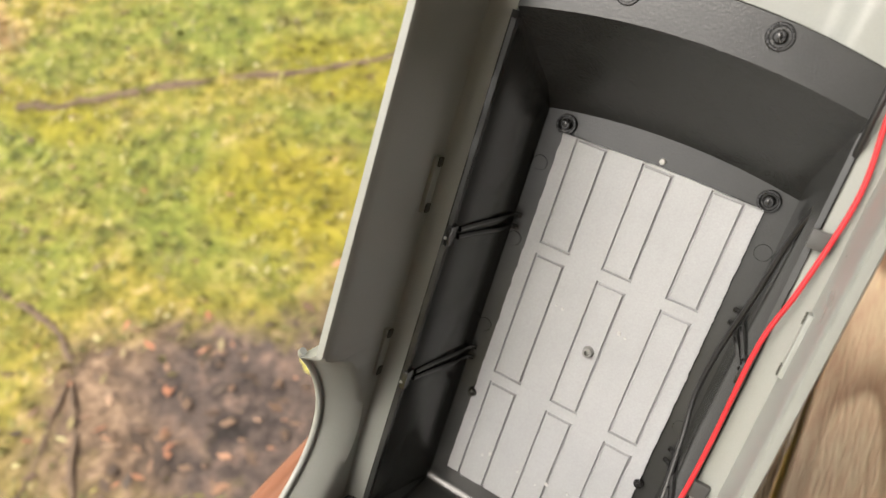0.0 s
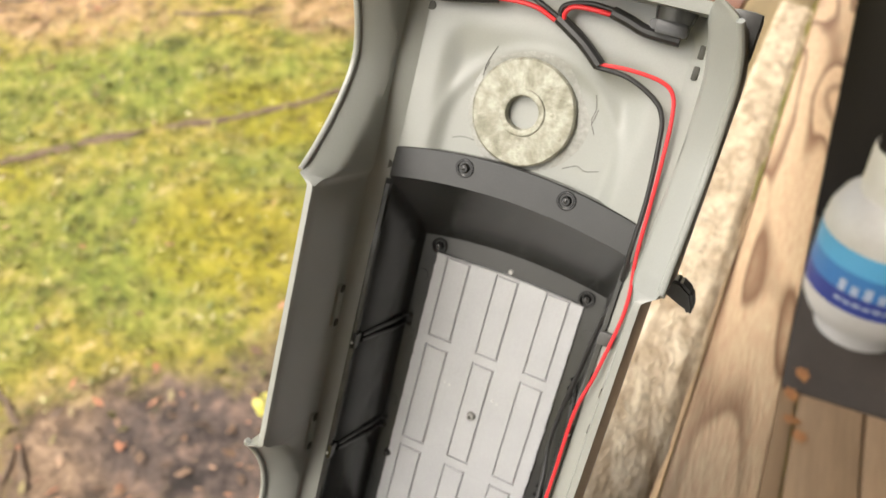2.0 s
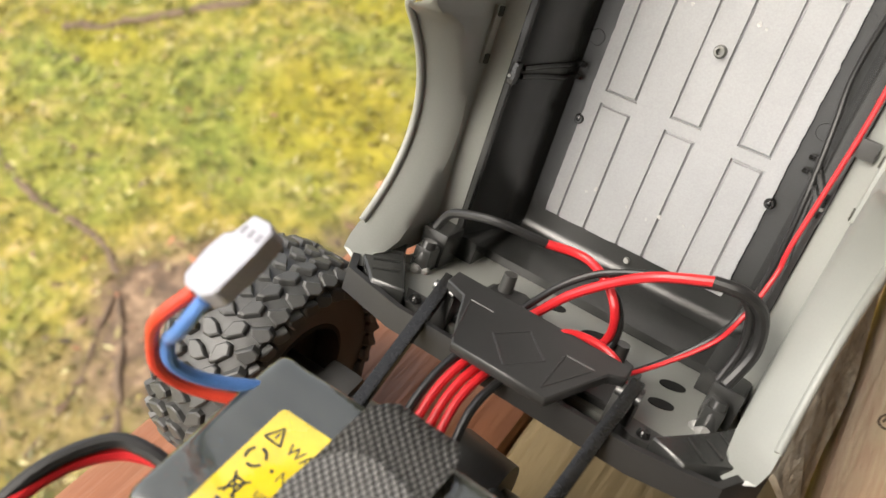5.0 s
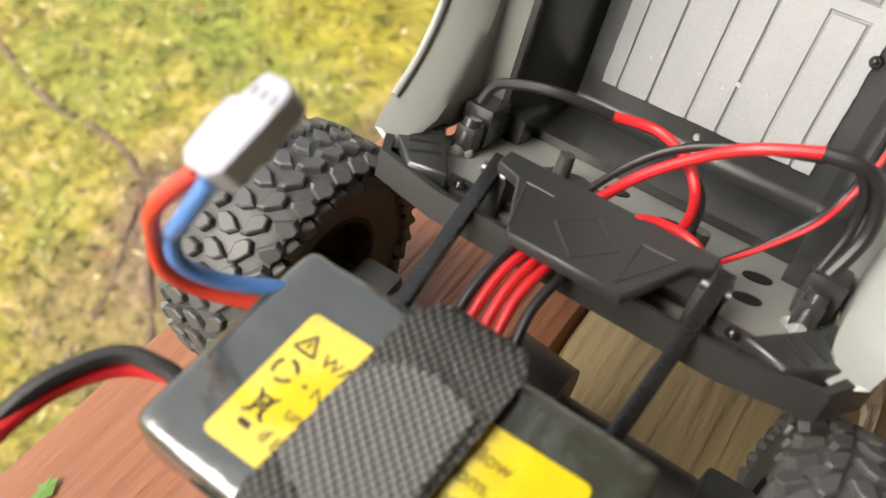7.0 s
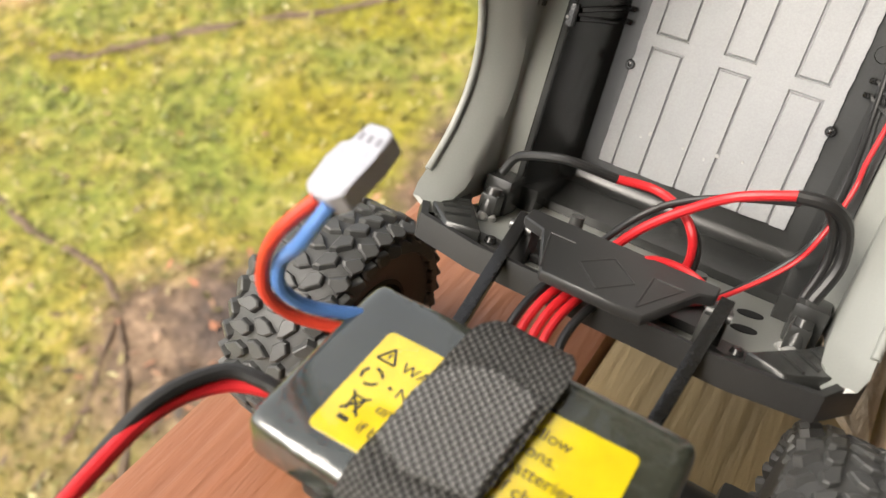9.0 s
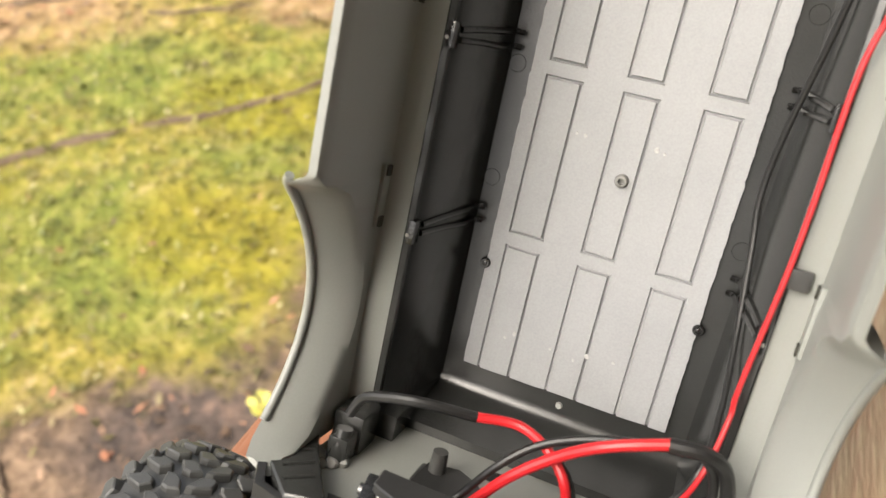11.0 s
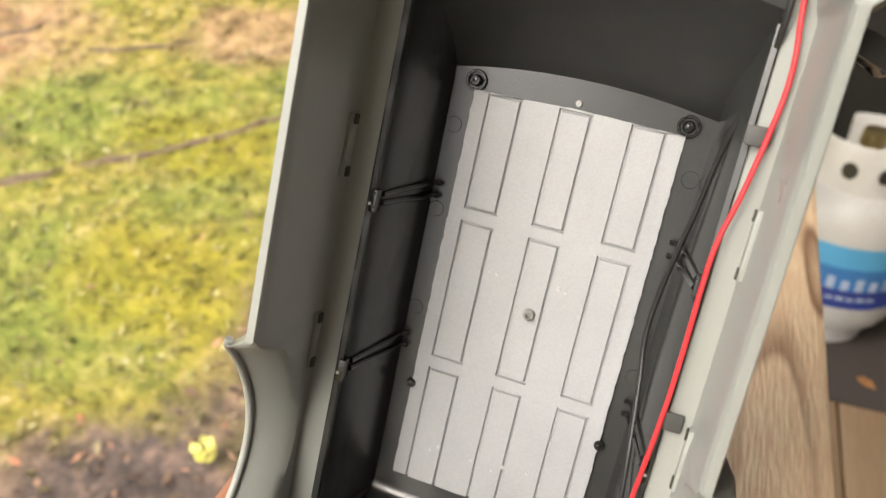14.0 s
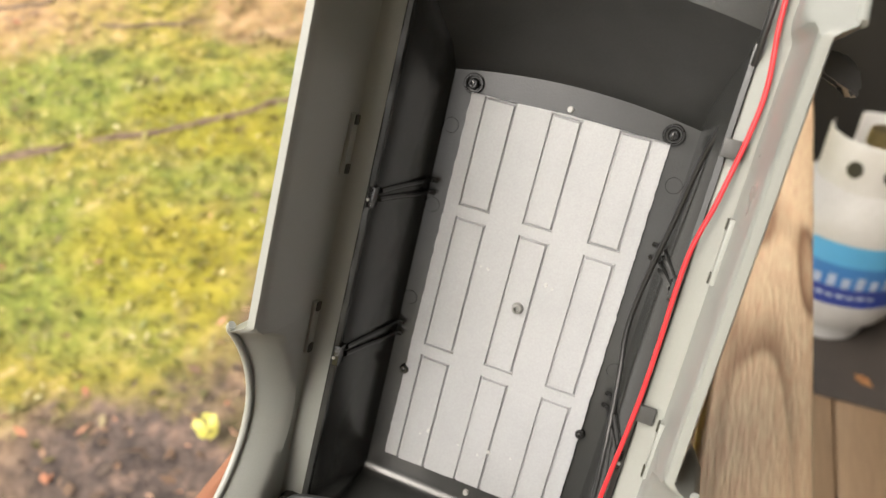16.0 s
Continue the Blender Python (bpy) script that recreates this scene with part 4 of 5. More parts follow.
wire("balance_wire", [p_end2, p_end2 + Vector((-0.005, -0.005, -0.010)), (-0.0570, -0.2065, 0.1520), (-0.0575, -0.2070, 0.1430), (-0.0530, -0.2020, 0.1345), (-0.044, -0.192, 0.1280)], 0.0018, BLUEWIRE, battery, None, "blue insulated wire")
wire("power_wire", [(-0.046, -0.219, 0.118), (-0.053, -0.2205, 0.120), (-0.063, -0.227, 0.1215), (-0.069, -0.242, 0.123), (-0.0675, -0.266, 0.123), (-0.066, -0.287, 0.118), (-0.057, -0.304, 0.111), (-0.051, -0.318, 0.098)], 0.0022, RED, battery, None, "thick red battery lead")
wire("power_wire", [(-0.046, -0.221, 0.122), (-0.0535, -0.2215, 0.1245), (-0.063, -0.2262, 0.1262), (-0.070, -0.243, 0.1255), (-0.0705, -0.268, 0.119), (-0.069, -0.285, 0.113), (-0.060, -0.300, 0.107), (-0.053, -0.313, 0.097)], 0.0021, WIREBLACK, battery, None, "thick black battery lead")


def mm(pts):
    return [(x / 1000, y / 1000, z / 1000) for x, y, z in pts]


# ---- wiring in the body ----
wire("lamp_wire", mm([(22, 193.5, 48.5), (34.5, 194.5, 49.5), (47.3, 193.5, 49.5), (53.5, 189.9, 49.5), (56.1, 181.3, 49.5), (57.5, 166.9, 49.5), (58.8, 145.5, 49.5), (60.0, 125.3, 50), (62.6, 102.3, 50), (59.6, 71.6, 50), (56.2, 50.2, 49.8), (56.2, 16.5, 49.8), (55.8, -5.2, 50), (53.8, -40, 50), (54.0, -50.5, 50), (51.4, -66, 57), (46.2, -80, 57.4), (30, -97, 67), (20, -99, 80), (8, -99, 92)]), 0.00082, RED, truck, OPEN, "long red insulated wire")
wire("lamp_wire", mm([(22, 192.4, 48.5), (35.4, 191.6, 49.2), (47.4, 186.3, 49.2), (52.4, 180.3, 49.2), (54.4, 170.3, 49.2), (56.6, 149.2, 49.4), (57.0, 126.7, 49), (57.0, 112, 44), (55.5, 98.7, 31), (51.8, 79.8, 24), (49.4, 56.4, 18), (46.0, 28, 11), (45.2, 8, 9), (47.5, -8, 12), (50.5, -33, 22), (52.0, -52, 40), (50.6, -66, 55), (45.0, -80, 56), (29, -98, 66), (18, -100, 80)]), 0.00100, WIREBLACK, truck, OPEN, "long black insulated wire")
wire("heat_shrink", mm([(23, 193.2, 48.3), (14.1, 200.1, 48.6), (2.2, 206.9, 48.6)]), 0.0026, WIREBLACK, truck, OPEN, "black heat-shrink sleeve")
wire("lamp_wire", mm([(4, 206, 49), (2.4, 209.5, 50), (4.5, 212.5, 50), (13.3, 214.8, 50), (24.5, 214.2, 50)]), 0.00100, WIREBLACK, truck, OPEN)
wire("lamp_wire", mm([(5, 205, 49.5), (4.5, 209, 50.5), (7, 212.0, 50.5), (14, 212.8, 50.5), (24, 212.4, 50)]), 0.00100, RED, truck, OPEN)
wire("heat_shrink", mm([(22.5, 213.6, 50), (30, 211.8, 50), (37, 209.8, 50), (50.0, 209.2, 50)]), 0.0024, WIREBLACK, truck, OPEN)
wire("lamp_wire", mm([(3, 206.5, 49), (-6, 210.5, 50), (-14, 213, 50), (-24, 213.6, 50), (-48, 213.4, 50)]), 0.00100, WIREBLACK, truck, OPEN)
wire("lamp_wire", mm([(1, 205.6, 49), (-7, 208.6, 50), (-16, 209.2, 50), (-26, 208.4, 50)]), 0.00100, RED, truck, OPEN)
wire("heat_shrink", mm([(-24, 208.6, 50), (-36, 206.3, 50), (-49.4, 204.1, 50), (-56, 206.0, 50), (-58, 210, 50)]), 0.0020, WIREBLACK, truck, OPEN)
wire("heat_shrink", mm([(-20, 213.6, 50), (-36, 213.2, 50), (-52, 212.8, 50)]), 0.0019, WIREBLACK, truck, OPEN)

# wiring at the tail
wire("lamp_wire", mm([(-55, -84, 68), (-52, -77.5, 68), (-46.4, -74, 68.9), (-32.6, -70.5, 69), (-15.8, -72.4, 61.7)]), 0.0017, WIREBLACK, truck, OPEN, "black sleeved lamp wire")
wire("lamp_wire", mm([(-16.5, -72.4, 61.9), (-2.9, -72, 57.8), (8.4, -74, 62.8), (15.6, -80, 66.6), (17.3, -90, 63.8), (14.5, -98, 65), (10, -100, 80)]), 0.0016, RED, truck, OPEN)
wire("lamp_wire", mm([(-16.5, -73, 60.5), (-2, -73.5, 56), (10.4, -76, 61), (17.6, -82, 64.6), (19.3, -92, 63), (16.5, -100, 66)]), 0.0013, WIREBLACK, truck, OPEN)
wire("lamp_wire", mm([(-16, -99.5, 82), (-10.1, -97, 69), (0.4, -82, 70.3), (12.4, -70, 70.6), (24.5, -60.5, 73), (40.5, -54, 71.4)]), 0.0017, RED, truck, OPEN)
wire("lamp_wire", mm([(-20, -100, 80), (-14.7, -97.5, 68.4), (-4.5, -82, 67), (6.2, -72, 63.8), (22.3, -64, 63.1), (41.3, -57, 67)]), 0.0013, WIREBLACK, truck, OPEN)
wire("heat_shrink", mm([(39.8, -54.5, 71.5), (49.6, -54, 70.2), (56.3, -60, 64.8), (59.3, -72, 63), (56.5, -85, 66)]), 0.0022, WIREBLACK, truck, OPEN)
wire("lamp_wire", mm([(49, -55, 69), (53.5, -62, 65), (55.5, -73, 63.5), (54, -85, 66)]), 0.0014, WIREBLACK, truck, OPEN)
wire("lamp_wire", mm([(3, -93, 88), (7, -87, 87), (12.7, -86.0, 83.5), (20.3, -86.5, 82.5), (26.8, -88.5, 84), (31, -94, 84)]), 0.0015, RED, truck, OPEN)
# bundle from under the hinge plate to the chassis, in the rail's axes
for k, (dx, colour) in enumerate(((-0.0160, WIREBLACK), (-0.0125, RED), (-0.0085, RED), (-0.0050, RED), (0.0000, WIREBLACK))):
    wire("loom_wire", [(dx + 0.004, -0.122, 0.106), (dx, -0.136, 0.1085), (dx - 0.002, -0.150, 0.1065), (dx - 0.002 + 0.0005 * k, -0.166, 0.100), (dx, -0.185, 0.094)], 0.0015, colour, truck)

# tub details: clips with glue, vent marks, hole pins
for s in (-1, 1):
    for y in (0.0405, -0.0235):
        bm = bmesh.new()
        for d in (-0.0030, 0.0022):
            pts = [(s * 0.0450, y + d, 0.0018), (s * 0.0476, y + d, 0.0040), (s * 0.0492, y + d - 0.001, 0.011), (s * 0.0520, y - 0.0015 + d * 0.8, 0.024), (s * 0.0548, y - 0.0025 + d * 0.6, 0.0385)]
            tube(bm, pts, 0.0011, 8, 4)
        box(bm, (s * 0.0555 - 0.0012, y - 0.007, 0.0405), (s * 0.0555 + 0.0012, y + 0.001, 0.0458), 0.0003)
        part("window_clip", bm, GLOSS, tub)
        bm = bmesh.new()
        cyl(bm, (s * 0.0563, y - 0.0040, 0.0445), (s * 0.0563, y - 0.0040, 0.0462), 0.0009, 0.0006, 8)
        part("glue_dot", bm, GLUE, tub)
for x, y in ((0.0, 0.0838), (0.0005, -0.0883)):
    bm = bmesh.new()
    cyl(bm, (x, y, 0.0), (x, y, 0.0012), 0.0014, 0.0011, 16)
    part("pin", bm, GLUE, tub, "pale plastic locating pin")
for x, y in ((-0.0455, 0.066), (-0.0455, 0.032), (-0.0455, -0.01), (0.0455, 0.066), (0.0455, -0.012)):
    bm = bmesh.new()
    cyl(bm, (x, y, 0.0), (x, y, 0.0003), 0.0032, 0.0030, 24)
    part("mould_mark", bm, BLACK, tub)
for s in (-1, 1):
    bm = bmesh.new()
    rows = []
    for y in np.linspace(-0.094, 0.1185, 120):
        q = 0.0003 * round(1.4 * noise.noise((y * 60, s * 3.0, 0.0)) + 0.3)
        rows.append([(s * (0.0562 - 0.0004), y, 0.0405), (s * (0.0562 - 0.0006), y, 0.0446), (s * (0.0573 + q), y, 0.0450), (s * (0.0576 + q), y, 0.0425)])
    loft(bm, rows, close=True)
    part("tub_edge", bm, BLACK, tub)
# flange catches on the wired side
for y in (0.0865, -0.006):
    bm = bmesh.new()
    box(bm, (0.0555, y - 0.003, 0.0468), (0.0625, y + 0.003, 0.0492), 0.0008)
    part("catch", bm, MATTE, truck, "small black catch", OPEN)

# window-post slots in both side walls
for s in (-1, 1):
    for y0, y1 in ((0.0464, 0.0643), (-0.0240, -0.0070)):
        bm = bmesh.new()
        box(bm, (s * 0.0655 - 0.0011, y0 - 0.002, 0.0492), (s * 0.0655 + 0.0011, y1 + 0.002, 0.0540), 0.0009)
        rib = part("slot_rib", bm, GREY, truck, at=OPEN)
        for y in (y0, y1):
            bm = bmesh.new()
            box(bm, (s * 0.0643 - 0.0003, y - 0.0018, 0.0500), (s * 0.0643 + 0.0003, y + 0.0018, 0.0532), 0.0007)
            part("slot", bm, INK, rib)

# round holes in the flange and bonnet
for x, y, z in ((-0.0582, 0.1278, 0.0449), (0.0612, 0.1275, 0.0464), (-0.0548, 0.1995, 0.0437)):
    bm = bmesh.new()
    cyl(bm, (x, y, z - 0.0005), (x, y, z + 0.0004), 0.0020, 0.0020, 18)
    part("hole", bm, INK, truck, at=OPEN)
for y in (0.1993, 0.2072):
    bm = bmesh.new()
    box(bm, (0.0575, y - 0.0026, 0.0425), (0.0600, y + 0.0026, 0.0472), 0.0008)
    part("hole", bm, INK, truck, at=OPEN)
# pencil marks and scratches round the washer
for k, pts in enumerate(([(-25.3, 174.2), (-25.5, 181), (-22.0, 190.1)], [(23.7, 181.6), (25.2, 176), (24.6, 171), (27.2, 165.6)], [(-33.1, 147.0), (-28, 148.8), (-22.8, 148.7)], [(18.4, 148.3), (24, 151.2), (28, 150.0), (33.5, 151.7)], [(-26.4, 176), (-24.2, 183)], [(26.2, 176), (25.2, 170)])):
    bm = bmesh.new()
    tube(bm, [(x / 1000, y / 1000, hood_z(x / 1000, y / 1000) + 0.0001) for x, y in pts], 0.00020, 5, 8)
    part("ink_mark", bm, PENCIL, truck, "thin hand-drawn ink line", OPEN)
# glue skin round the washer
bm = bmesh.new()
rows = []
for k in range(61):
    a = 2 * math.pi * k / 60
    r0, r1 = 0.0215, 0.0262 + 0.0035 * noise.noise((math.cos(a) * 1.5, math.sin(a) * 1.5, 4.0))
    row = []
    for j in range(5):
        r = r0 + (r1 - r0) * j / 4
        x, y = -0.0038 + r * math.cos(a), 0.1664 + r * math.sin(a)
        row.append((x, y, hood_z(x, y) + 0.0006 * (1 - (j / 4) ** 2) + 0.00005))
    rows.append(row)
loft(bm, rows)
part("glue_skin", bm, mat("clear_glue", (0.34, 0.345, 0.325), 0.12, big=200, grain=500, bump=0.3, dark=(0.29, 0.295, 0.275)), truck, "dried clear glue round the washer", OPEN)

# door mirrors, front lamps and corner trims
for s in (-1, 1):
    bm = bmesh.new()
    prism(bm, [(s * x, y) for x, y in ((0.0690, 0.1150), (0.0735, 0.1205), (0.0795, 0.1212), (0.0850, 0.1180), (0.0878, 0.1115), (0.0862, 0.1085), (0.0825, 0.1130), (0.0765, 0.1155))], 0.037, 0.050)
    bmesh.ops.bevel(bm, geom=list(bm.edges), offset=0.0012, segments=2, affect="EDGES")
    part("door_mirror", bm, MATTE, truck, "black plastic door mirror", OPEN)
    bm = bmesh.new()
    box(bm, (s * 0.0705 - 0.006, 0.2060, 0.0560), (s * 0.0705 + 0.006, 0.2240, 0.0690), 0.003)
    part("corner_trim", bm, MATTE, truck, "black corner trim", OPEN)
    bm = bmesh.new()
    cyl(bm, (s * 0.0465, 0.2225, 0.0555), (s * 0.0465, 0.2150, 0.0555), 0.0085, 0.0070, 24)
    box(bm, (s * 0.0465 - 0.006, 0.2100, 0.0495), (s * 0.0465 + 0.006, 0.2170, 0.0575), 0.0015)
    cyl(bm, (s * 0.0400, 0.2130, 0.050), (s * 0.0400, 0.2130, 0.0560), 0.0022, 0.0020, 12)
    part("lamp_socket", bm, BLACK, truck, "black headlight socket", OPEN)

# ---- front electronics on the chassis ----
bm = bmesh.new()
a, b = Vector((-0.0385, -0.236, 0.076)), Vector((-0.0405, -0.266, 0.076))
cyl(bm, a, b, 0.0130, 0.0130, 36)
cyl(bm, a + Vector((0, 0.0015, 0)), a, 0.0115, 0.0128, 36)
motor = part("drive_motor", bm, mat("motor_can", (0.012, 0.012, 0.012), 0.13, metal=0.3, big=60, grain=2000), truck, "glossy black cylindrical motor")
bm = bmesh.new()
for d in (-0.008, 0.0025):
    box(bm, (-0.0395 + d - 0.0008, -0.264, 0.0876), (-0.0395 + d + 0.0008, -0.255, 0.0893))
part("mark", bm, WHITE, motor, "white printed bars")
bm = bmesh.new()
for y in (-0.2440, -0.2520):
    ring = [[((0.0018 + d) * math.cos(a), (0.0018 + d) * math.sin(a), 0) for a in (2 * math.pi * k / 18 for k in range(18))] for d in (0.0, 0.0007)]
    vs = loft(bm, ring, close=True)
    bmesh.ops.transform(bm, matrix=pose(-0.0330, y, 0.0883, 0, 24, 0), verts=[v for r in vs for v in r])
part("mark", bm, WHITE, motor, "white printed rings")
bm = bmesh.new()
for p, q in (((-0.0475, -0.2460), (-0.0475, -0.2500)), ((-0.0475, -0.2500), (-0.0440, -0.2480)), ((-0.0440, -0.2480), (-0.0475, -0.2460))):
    tube(bm, [(*p, 0.0862 + 0.0025 * (p[0] > -0.046)), (*q, 0.0862 + 0.0025 * (q[0] > -0.046))], 0.0003, 5, 2)
part("mark", bm, WHITE, motor, "white printed triangle")
bm = bmesh.new()
prism(bm, [(-0.0535, -0.2810), (-0.0480, -0.2700), (-0.0160, -0.2640), (-0.0080, -0.2720), (-0.0090, -0.2890), (-0.0460, -0.2900)], 0.060, 0.0870)
bmesh.ops.bevel(bm, geom=list(bm.edges), offset=0.0022, segments=2, affect="EDGES")
gearbox = part("gearbox", bm, GLOSS, truck, "black plastic gearbox")
for k in range(3):
    bm = bmesh.new()
    box(bm, (-0.033 + 0.008 * k, -0.2725, 0.086), (-0.0295 + 0.008 * k, -0.2645, 0.0890), 0.001)
    part("rib", bm, BLACK, gearbox)
bm = bmesh.new()
box(bm, (-0.045, -0.287, 0.0865), (-0.013, -0.282, 0.0885), 0.0008)
part("flange", bm, BLACK, gearbox)
esc_at = pose(-0.0235, -0.3075, 0.0900, 0, 0, 3)
bm = bmesh.new()
box(bm, (-0.0150, -0.0200, -0.0120), (0.0150, 0.0190, 0.0050), 0.0020)
esc = part("speed_controller", bm, BLUE, truck, "blue speed controller", esc_at)
for k in range(6):
    bm = bmesh.new()
    box(bm, (-0.0120 + 0.0042 * k, -0.017, 0.0048), (-0.0105 + 0.0042 * k, 0.016, 0.0062), 0.0004)
    part("cooling_fin", bm, BLUE, esc)
bm = bmesh.new()
box(bm, (-0.0345, 0.0085, -0.0120), (-0.0165, 0.0205, 0.0030), 0.0015)
part("plug_housing", bm, mat("smoky_plastic", (0.16, 0.17, 0.17), 0.25, big=100, grain=1500), esc, "smoky grey plug housing")
bm = bmesh.new()
box(bm, (-0.0385, -0.0110, -0.0050), (-0.0200, 0.0060, 0.0065), 0.0015)
box(bm, (-0.0330, 0.0020, 0.0030), (-0.0240, 0.0090, 0.0085), 0.0012)
part("power_plug", bm, WHITE, esc, "white power plug")
wire("power_wire", [(-0.052, -0.314, 0.097), (-0.063, -0.298, 0.101), (-0.067, -0.283, 0.103), (-0.060, -0.273, 0.1045), (-0.048, -0.266, 0.1045), (-0.025, -0.253, 0.1055), (-0.008, -0.243, 0.1055), (0.000, -0.229, 0.104)], 0.0020, RED, truck, None, "thick red power wire")
wire("power_wire", [(-0.050, -0.312, 0.097), (-0.065, -0.298, 0.103), (-0.070, -0.280, 0.107), (-0.066, -0.273, 0.1095), (-0.055, -0.267, 0.1098), (-0.040, -0.264, 0.110), (-0.026, -0.2605, 0.1065), (-0.012, -0.254, 0.1035), (-0.001, -0.240, 0.1015), (0.001, -0.227, 0.100)], 0.0019, WIREBLACK, truck, None, "thick black power wire")
for k, (colour, nm) in enumerate((("brown", (0.14, 0.06, 0.03)), ("red", (0.72, 0.03, 0.035)), ("orange", (0.70, 0.20, 0.03)), ("yellow", (0.78, 0.52, 0.02)), ("pale grey", (0.60, 0.60, 0.58)))):
    x = 0.0015 + 0.0021 * k
    m = mat("ribbon_" + colour.replace(" ", "_"), nm, 0.4, big=80, grain=1500, bump=0.03)
    wire("servo_wire", [(x * 0.7, -0.231, 0.100), (x + 0.001 - 0.003 * (k < 3), -0.240, 0.101), (x + 0.002, -0.249, 0.099), (x * 1.1 + 0.003, -0.262, 0.094), (x * 1.3 + 0.004, -0.285, 0.086)], 0.0011, m, truck, None, colour + " servo wire")
# steering links and ball joints seen past the motor
for x0, x1 in ((-0.020, -0.006), (-0.010, 0.000), (0.006, 0.006)):
    bm = bmesh.new()
    cyl(bm, (x0, -0.228, 0.094), (x1, -0.268, 0.074), 0.0036, 0.0036, 12)
    part("link_rod", bm, MATTE, truck)
for x, y, z in ((-0.030, -0.239, 0.099), (0.018, -0.250, 0.078)):
    bm = bmesh.new()
    bmesh.ops.create_uvsphere(bm, u_segments=16, v_segments=10, radius=0.0028, matrix=Matrix.Translation((x, y, z)))
    cyl(bm, (x - 0.006, y, z), (x, y, z), 0.0015)
    part("ball_joint", bm, SCREW if x < 0 else MATTE, truck, "small ball joint")
bm = bmesh.new()
box(bm, (-0.034, -0.238, 0.082), (-0.030, -0.230, 0.100), 0.001)
box(bm, (-0.034, -0.238, 0.092), (-0.020, -0.235, 0.098), 0.001)
part("motor_bracket", bm, MATTE, truck)
bm = bmesh.new()
box(bm, (0.0455, -0.226, 0.1125), (0.0468, -0.218, 0.1170), 0.0003)
box(bm, (0.0455, -0.215, 0.1125), (0.0468, -0.210, 0.1160), 0.0003)
part("tray_tab", bm, CHROME, truck, "bright metal tab")


# ---- printing on the battery label ----
def lettering(text, x, y, size, z=0.13048, parent=battery, material=INK):
    cu = bpy.data.curves.new("print", "FONT")
    cu.body, cu.size, cu.extrude = text, size, 0.00002
    tmp = bpy.data.objects.new("print", cu)
    scene.collection.objects.link(tmp)
    me = bpy.data.meshes.new_from_object(tmp.evaluated_get(bpy.context.evaluated_depsgraph_get()))
    bpy.data.objects.remove(tmp)
    me.name = "print"
    me.materials.clear()
    me.materials.append(material)
    ob = new("print", me)
    ob.parent, ob.matrix_basis = parent, pose(x, y, z)
    return ob


for text, x, y, s in (("WAR", -0.0245, -0.2035, 0.0046), ("\u2022 N", -0.0240, -0.2105, 0.0044), ("un", -0.0225, -0.2165, 0.0044), ("if b", -0.0235, -0.2230, 0.0044),
                      ("follow", 0.0085, -0.2010, 0.0048), ("tions.", 0.0090, -0.2065, 0.0048), ("batteries", 0.0092, -0.2120, 0.0048), ("of charger", 0.0088, -0.2175, 0.0048), ("& puff.", 0.0100, -0.2230, 0.0048)):
    lettering(text, x, y, s)
bm = bmesh.new()


def bar(p, q, w=0.00032):
    a, b = Vector((*p, 0.13048)), Vector((*q, 0.13048))
    d = (b - a).normalized()
    n = Vector((-d.y, d.x, 0)) * w
    bm.faces.new([bm.verts.new(v) for v in (a - n, b - n, b + n, a + n)])


tri = [(-0.0315, -0.2030), (-0.0262, -0.2030), (-0.02885, -0.1985)]
for k in range(3):
    bar(tri[k], tri[(k + 1) % 3])
bar((-0.02885, -0.2020), (-0.02885, -0.2002))
part("warning_triangle", bm, INK, battery)
bm = bmesh.new()
for k in range(3):
    a = 2 * math.pi * k / 3 + 0.3
    c = Vector((-0.0290, -0.2085))
    p = [c + Vector((math.cos(a + d), math.sin(a + d))) * 0.0027 for d in (0.0, 0.7, 1.4)]
    bar(p[0], p[1], 0.0004)
    bar(p[1], p[2], 0.0004)
part("recycling_sign", bm, INK, battery)
bm = bmesh.new()
bar((-0.0300, -0.2140), (-0.0250, -0.2200))
bar((-0.0250, -0.2140), (-0.0300, -0.2200))
bar((-0.0295, -0.2150), (-0.0255, -0.2150))
bar((-0.0290, -0.2150), (-0.0286, -0.2195))
bar((-0.0260, -0.2150), (-0.0264, -0.2195))
bar((-0.0290, -0.2218), (-0.0260, -0.2218), 0.0007)
part("bin_sign", bm, INK, battery)
lettering("V 10", 0.0362, -0.2170, 0.0042, 0.1301, battery, mat("scratched_mark", (0.35, 0.36, 0.34), 0.4)).matrix_basis = pose(0.0405, -0.2230, 0.13005, 0, 0, 62)

# ---- gas bottle and dark floor sheet on the porch ----
bottle = thing("gas_bottle", "white steel gas bottle with blue band label", "gas bottle", pose(0.405, 1.52, -0.842) @ Matrix.Diagonal((1, 1, 1.12, 1)))
bm = bmesh.new()
prof = [(0.0, 0.050), (0.09, 0.045), (0.135, 0.055), (0.153, 0.085), (0.155, 0.12), (0.155, 0.26), (0.152, 0.29), (0.135, 0.325), (0.10, 0.350), (0.05, 0.362), (0.0, 0.364)]
seg = 48
loft(bm, [[(r * math.cos(a), r * math.sin(a), z) for r, z in prof] for a in (2 * math.pi * k / seg for k in range(seg + 1))])
bmesh.ops.remove_doubles(bm, verts=bm.verts, dist=1e-5)
BOTTLE = mat("white_bottle_paint", (0.60, 0.595, 0.58), 0.35, big=12, grain=300, bump=0.05, dark=(0.50, 0.49, 0.465))
part("tank", bm, BOTTLE, bottle)
bm = bmesh.new()
